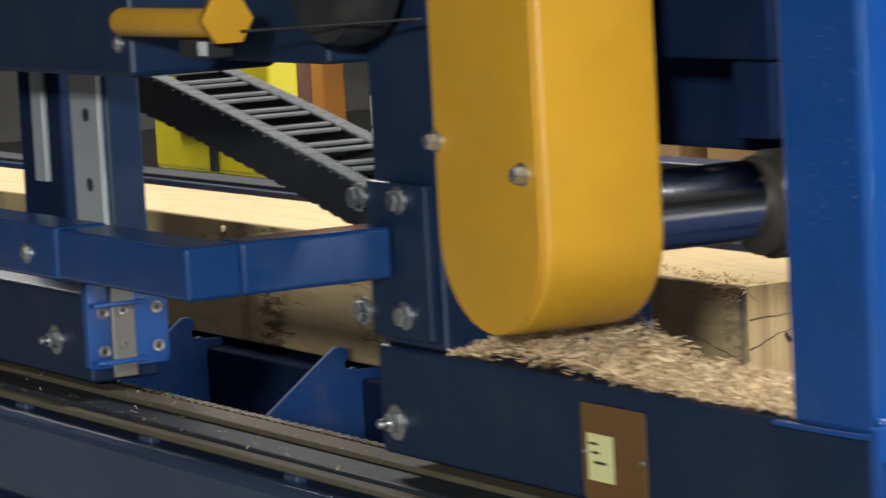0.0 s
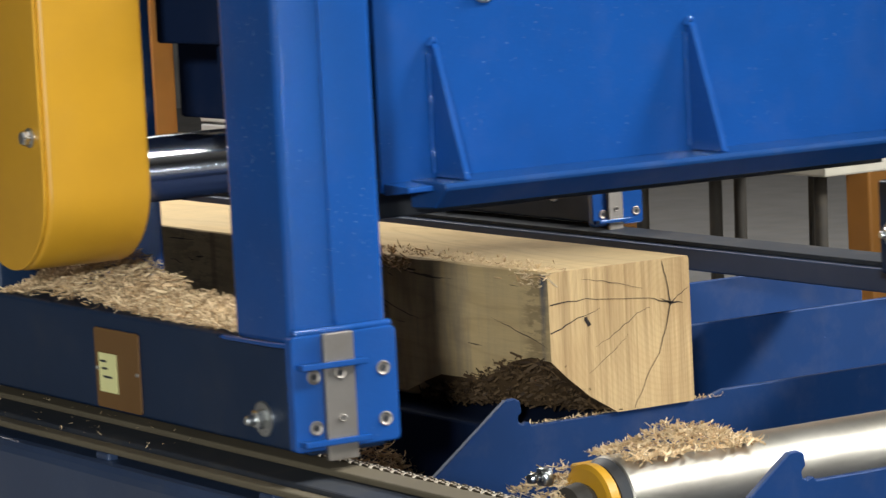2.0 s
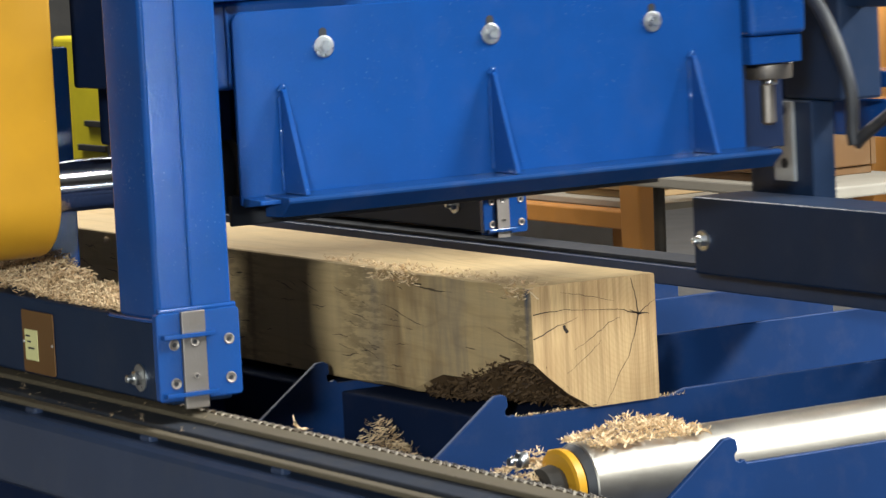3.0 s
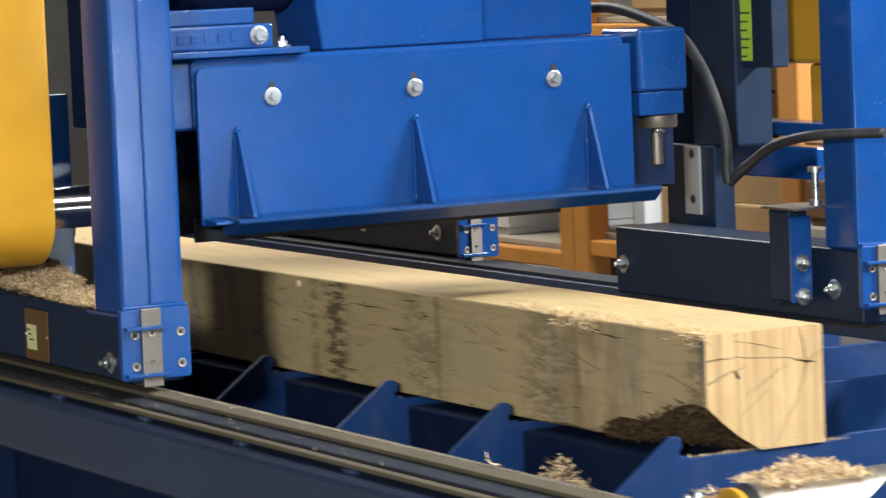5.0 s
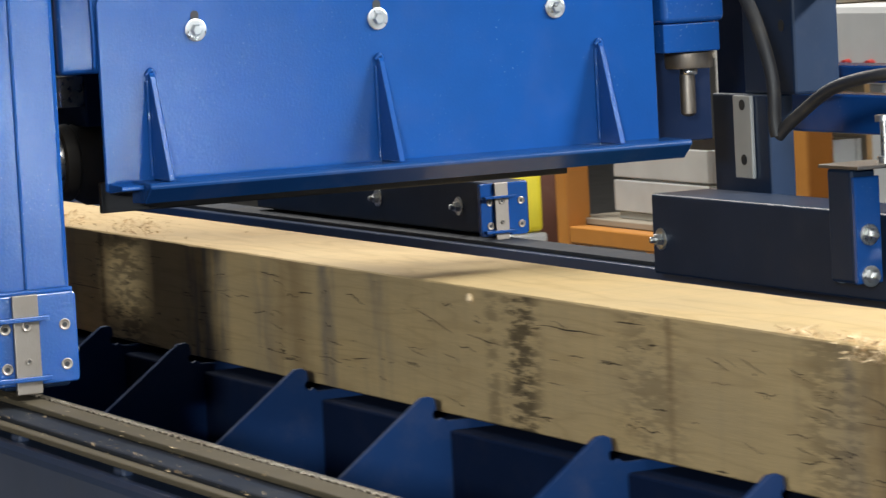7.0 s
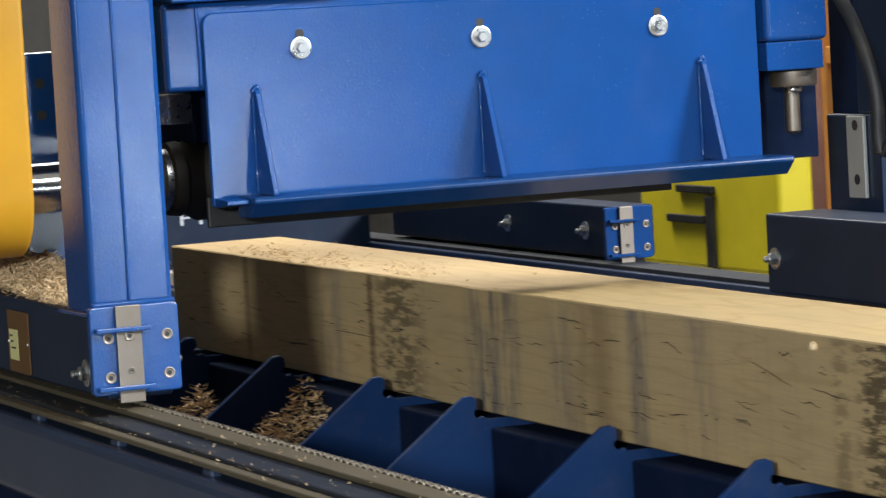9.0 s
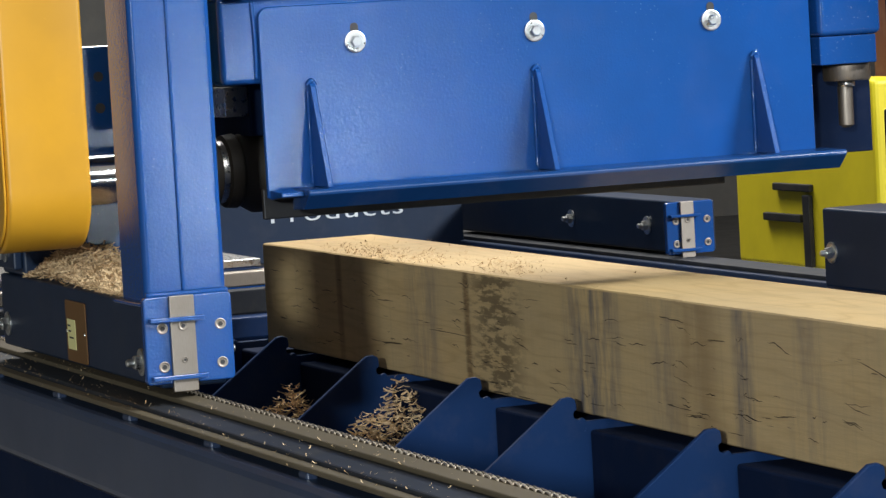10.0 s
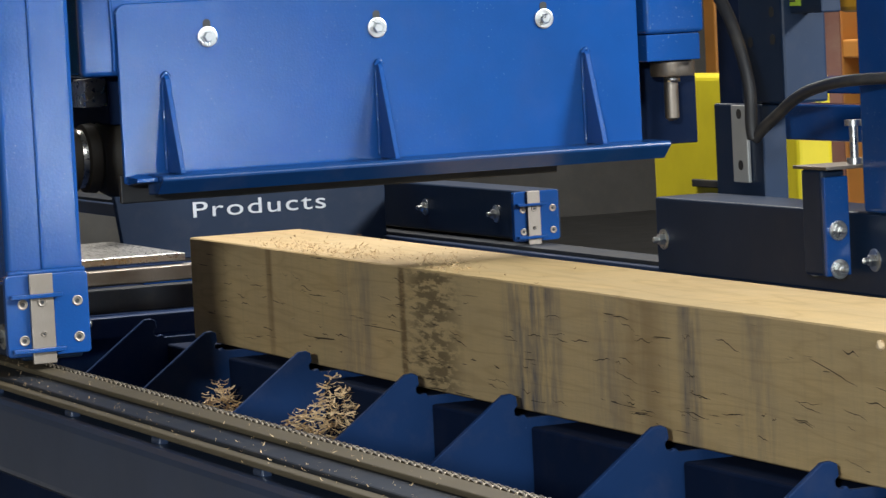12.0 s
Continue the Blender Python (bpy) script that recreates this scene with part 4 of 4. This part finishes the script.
def bark_spot(rng):
    x = rng.triangular(0.60, 0.93, 0.84)
    u = rng.random()
    reach = 0.082 * max(0.1, min(1, (x - 0.62) / 0.24))
    return (x, 0.114 + reach * 1.2 * u + rng.gauss(0, 0.003), -0.034 + reach * (1 - u) * 0.9 + rng.gauss(0, 0.003))


shavings("bark", 2600, bark_spot, 0.02, BARK, "shaggy dark bark left on the timber's lower edge", 15, "bark", flat=0.2)

# ---- the infeed beyond the timber's far end ----
infeed = thing("infeed_table", "infeed table of steel and blue bars before a navy end plate", "table")
part("end_plate", prism([(0.27, 0.05), (0.88, 0.05), (0.88, 0.42), (0.245, 0.42), (0.25, 0.2)], "x", -4.02, -4.0, 0.002), NAVY, infeed, "navy end plate with white lettering")
part("sill", box(-3.99, -3.80, 0.24, 0.9, 0.015, 0.045, 0.003), BLUE, infeed)
part("table_top", box(-3.98, -3.50, -0.55, 0.235, 0.085, 0.1, 0.002), STEEL, infeed, "bare steel table top")
part("front_bar", box(-3.52, -3.46, -0.55, 0.6, 0.048, 0.078, 0.003), DULL, infeed)
part("front_bar", box(-3.45, -3.40, -0.55, 0.6, -0.002, 0.046, 0.003), LEDGE, infeed)
part("front_bar", box(-3.39, -3.34, -0.55, 0.6, -0.045, -0.004, 0.003), BOARD_BLUE, infeed)
lettering = bpy.data.curves.new("lettering", "FONT")
lettering.body, lettering.size, lettering.extrude, lettering.space_character = "Products", 0.049, 0.0004, 1.12
text_ob = bpy.data.objects.new("lettering", lettering)
scene.collection.objects.link(text_ob)
bpy.context.view_layer.update()
text_me = bpy.data.meshes.new_from_object(text_ob.evaluated_get(bpy.context.evaluated_depsgraph_get()))
bpy.data.objects.remove(text_ob)
text_me.materials.clear()
text_me.materials.append(WHITE)
wide = max(v.co.x for v in text_me.vertices)
text_me.transform(Matrix.Diagonal((0.315 / wide, 1, 1, 1)))
letters = new("lettering", text_me)
letters.parent = infeed
letters.matrix_basis = Matrix.Translation((-3.9985, 0.422, 0.137)) @ pose(0, 0, 0, 90, 0, 90)
letters["label"] = "white lettering"

# ---- the workshop behind ----
def rack(x, y, width, heights):
    ob = thing("storage_rack", "orange painted steel storage rack by the wall", "rack", "racks along the wall")
    for dx in (0, width):
        part("upright", box(x + dx - 0.05, x + dx + 0.05, y, y + 0.08, FLOOR_Z, 2.6, 0.008), ORANGE, ob)
        part("upright", box(x + dx - 0.05, x + dx + 0.05, y + 0.8, y + 0.88, FLOOR_Z, 2.6, 0.008), ORANGE, ob)
    for z in heights:
        part("shelf_beam", box(x + 0.05, x + width - 0.05, y + 0.005, y + 0.06, z - 0.05, z, 0.005), ORANGE, ob)
        part("shelf", box(x - 0.04, x + width + 0.04, y + 0.062, y + 0.85, z, z + 0.02, 0.003), CREAM, ob)
    return ob


rack(-5.0, 2.6, 1.25, (-0.19, 0.42, 1.1))
rack(-3.67, 2.6, 1.17, (-0.14, 0.53, 1.3))
rack(-9.9, 4.8, 1.5, (0.12, 1.0))


def crate(x0, x1, y0, y1, z0, z1, material, label):
    """A box of boards: four sides of slats on a base."""
    ob = thing("crate", label, "crate")
    part("base", box(x0 + 0.01, x1 - 0.01, y0 + 0.01, y1 - 0.01, z0, z0 + 0.02, 0.002), material, ob)
    n = max(2, round((z1 - z0) / 0.13))
    for k in range(n):
        a = z0 + 0.022 + (z1 - z0 - 0.022) * k / n
        b = a + (z1 - z0 - 0.022) / n - 0.008
        part("slat", box(x0, x1, y0, y0 + 0.018, a, b, 0.003), material, ob)
        part("slat", box(x0, x1, y1 - 0.018, y1, a, b, 0.003), material, ob)
        part("slat", box(x1 - 0.018, x1, y0 + 0.019, y1 - 0.019, a, b, 0.003), material, ob)
        part("slat", box(x0, x0 + 0.018, y0 + 0.019, y1 - 0.019, a, b, 0.003), material, ob)
    return ob


PINE = paint("pine_boards", (0.42, 0.27, 0.12), 0.7, 0.1)
crate(-4.84, -4.3, 2.7, 3.2, -0.169, 0.05, PALE, "pale grey box on the rack shelf")
crate(-3.5, -3.13, 2.7, 3.2, -0.119, 0.45, PINE, "pine board crate on the rack shelf")
crate(-3.0, -2.62, 2.7, 3.2, -0.119, 0.1, PINE, "pine board crate on the rack shelf")
crate(-3.48, -3.09, 2.7, 3.2, 0.551, 0.75, PINE, "pine board crate on the upper shelf")
crate(-4.88, -4.41, 2.7, 3.2, 0.441, 0.66, PINE, "pine board crate on the upper shelf")

reel = thing("yellow_stand", "bright yellow panel stand with black bars", "stand")
part("panel", box(-4.9, -4.13, 2.0, 2.1, -0.12, 0.36, 0.015, 3), BRIGHT_YELLOW, reel)
for x in (-4.83, -4.2):
    part("leg", box(x - 0.03, x + 0.03, 2.02, 2.08, FLOOR_Z, -0.1205, 0.005), BLACK, reel)
part("foot_rail", box(-4.9, -4.13, 1.99, 2.11, -0.16, -0.1215, 0.01), PALE, reel)
part("bar", box(-4.66, -4.46, 1.985, 1.9995, 0.078, 0.097, 0.003), BLACK, reel)
part("bar", box(-4.72, -4.52, 1.985, 1.9995, 0.0, 0.02, 0.003), BLACK, reel)
part("bar", box(-4.5, -4.465, 1.985, 1.9995, -0.11, 0.07, 0.003), BLACK, reel)
post = thing("rack_upright", "rust-brown steel upright beside the yellow stand", "upright")
part("upright", box(-4.36, -4.26, 2.13, 2.21, FLOOR_Z, 1.4, 0.008), paint("rust_brown_paint", (0.13, 0.045, 0.025), 0.6, 0.2), post)
part("foot", box(-4.4, -4.22, 2.1, 2.24, FLOOR_Z, FLOOR_Z + 0.012, 0.003), ORANGE, post)
part("back_sheet", box(-5.6, -3.75, 3.5, 3.52, FLOOR_Z, 0.9, 0.004), PALE, None)
bpy.data.objects["back_sheet"].name = "pale_board"
tagged(bpy.data.objects["pale_board"], "pale grey-blue board behind the rack", "board")

panel_unit = thing("control_box", "grey control box with two red buttons on a stand", "control box")
part("body", box(-3.05, -2.71, 2.3, 2.45, 0.27, 0.455, 0.02), PALE, panel_unit)
part("stand", box(-2.92, -2.86, 2.34, 2.4, FLOOR_Z, 0.269, 0.005), PALE, panel_unit)
for x in (-2.94, -2.84):
    part("button", turned([(2.2995, 0.02), (2.285, 0.018)], 16, "y", (x, 0, 0.31)), RED, panel_unit)

wall_board = tagged(part("wall_board", box(-2.43, -1.0, 3.6, 3.66, FLOOR_Z, 0.6, 0.01), CREAM), "cream board leaning on a rack", "board")
bench = thing("work_bench", "low bench with brown steel legs before a cream board", "bench")
part("top", box(-2.4, -1.5, 2.5, 2.9, -0.05, -0.02, 0.005), CREAM, bench)
for x in (-2.3, -2.0, -1.6):
    for y in (2.55, 2.85):
        part("leg", tube([(x, y, FLOOR_Z), (x + 0.01, y, -0.4), (x + 0.02, y, -0.051)], 0.016, 8), GREASE, bench)

crate(-2.32, -1.75, 2.53, 2.87, -0.0195, 0.22, BROWN_PLATE, "brown wooden crate on the low bench")


def motions():
    rows = [(t, pose(s, 0, 0)) for t, s in TRAVEL]
    for ob in (carriage, beam_chips, pale_chips):
        walk(ob, rows)


motions()
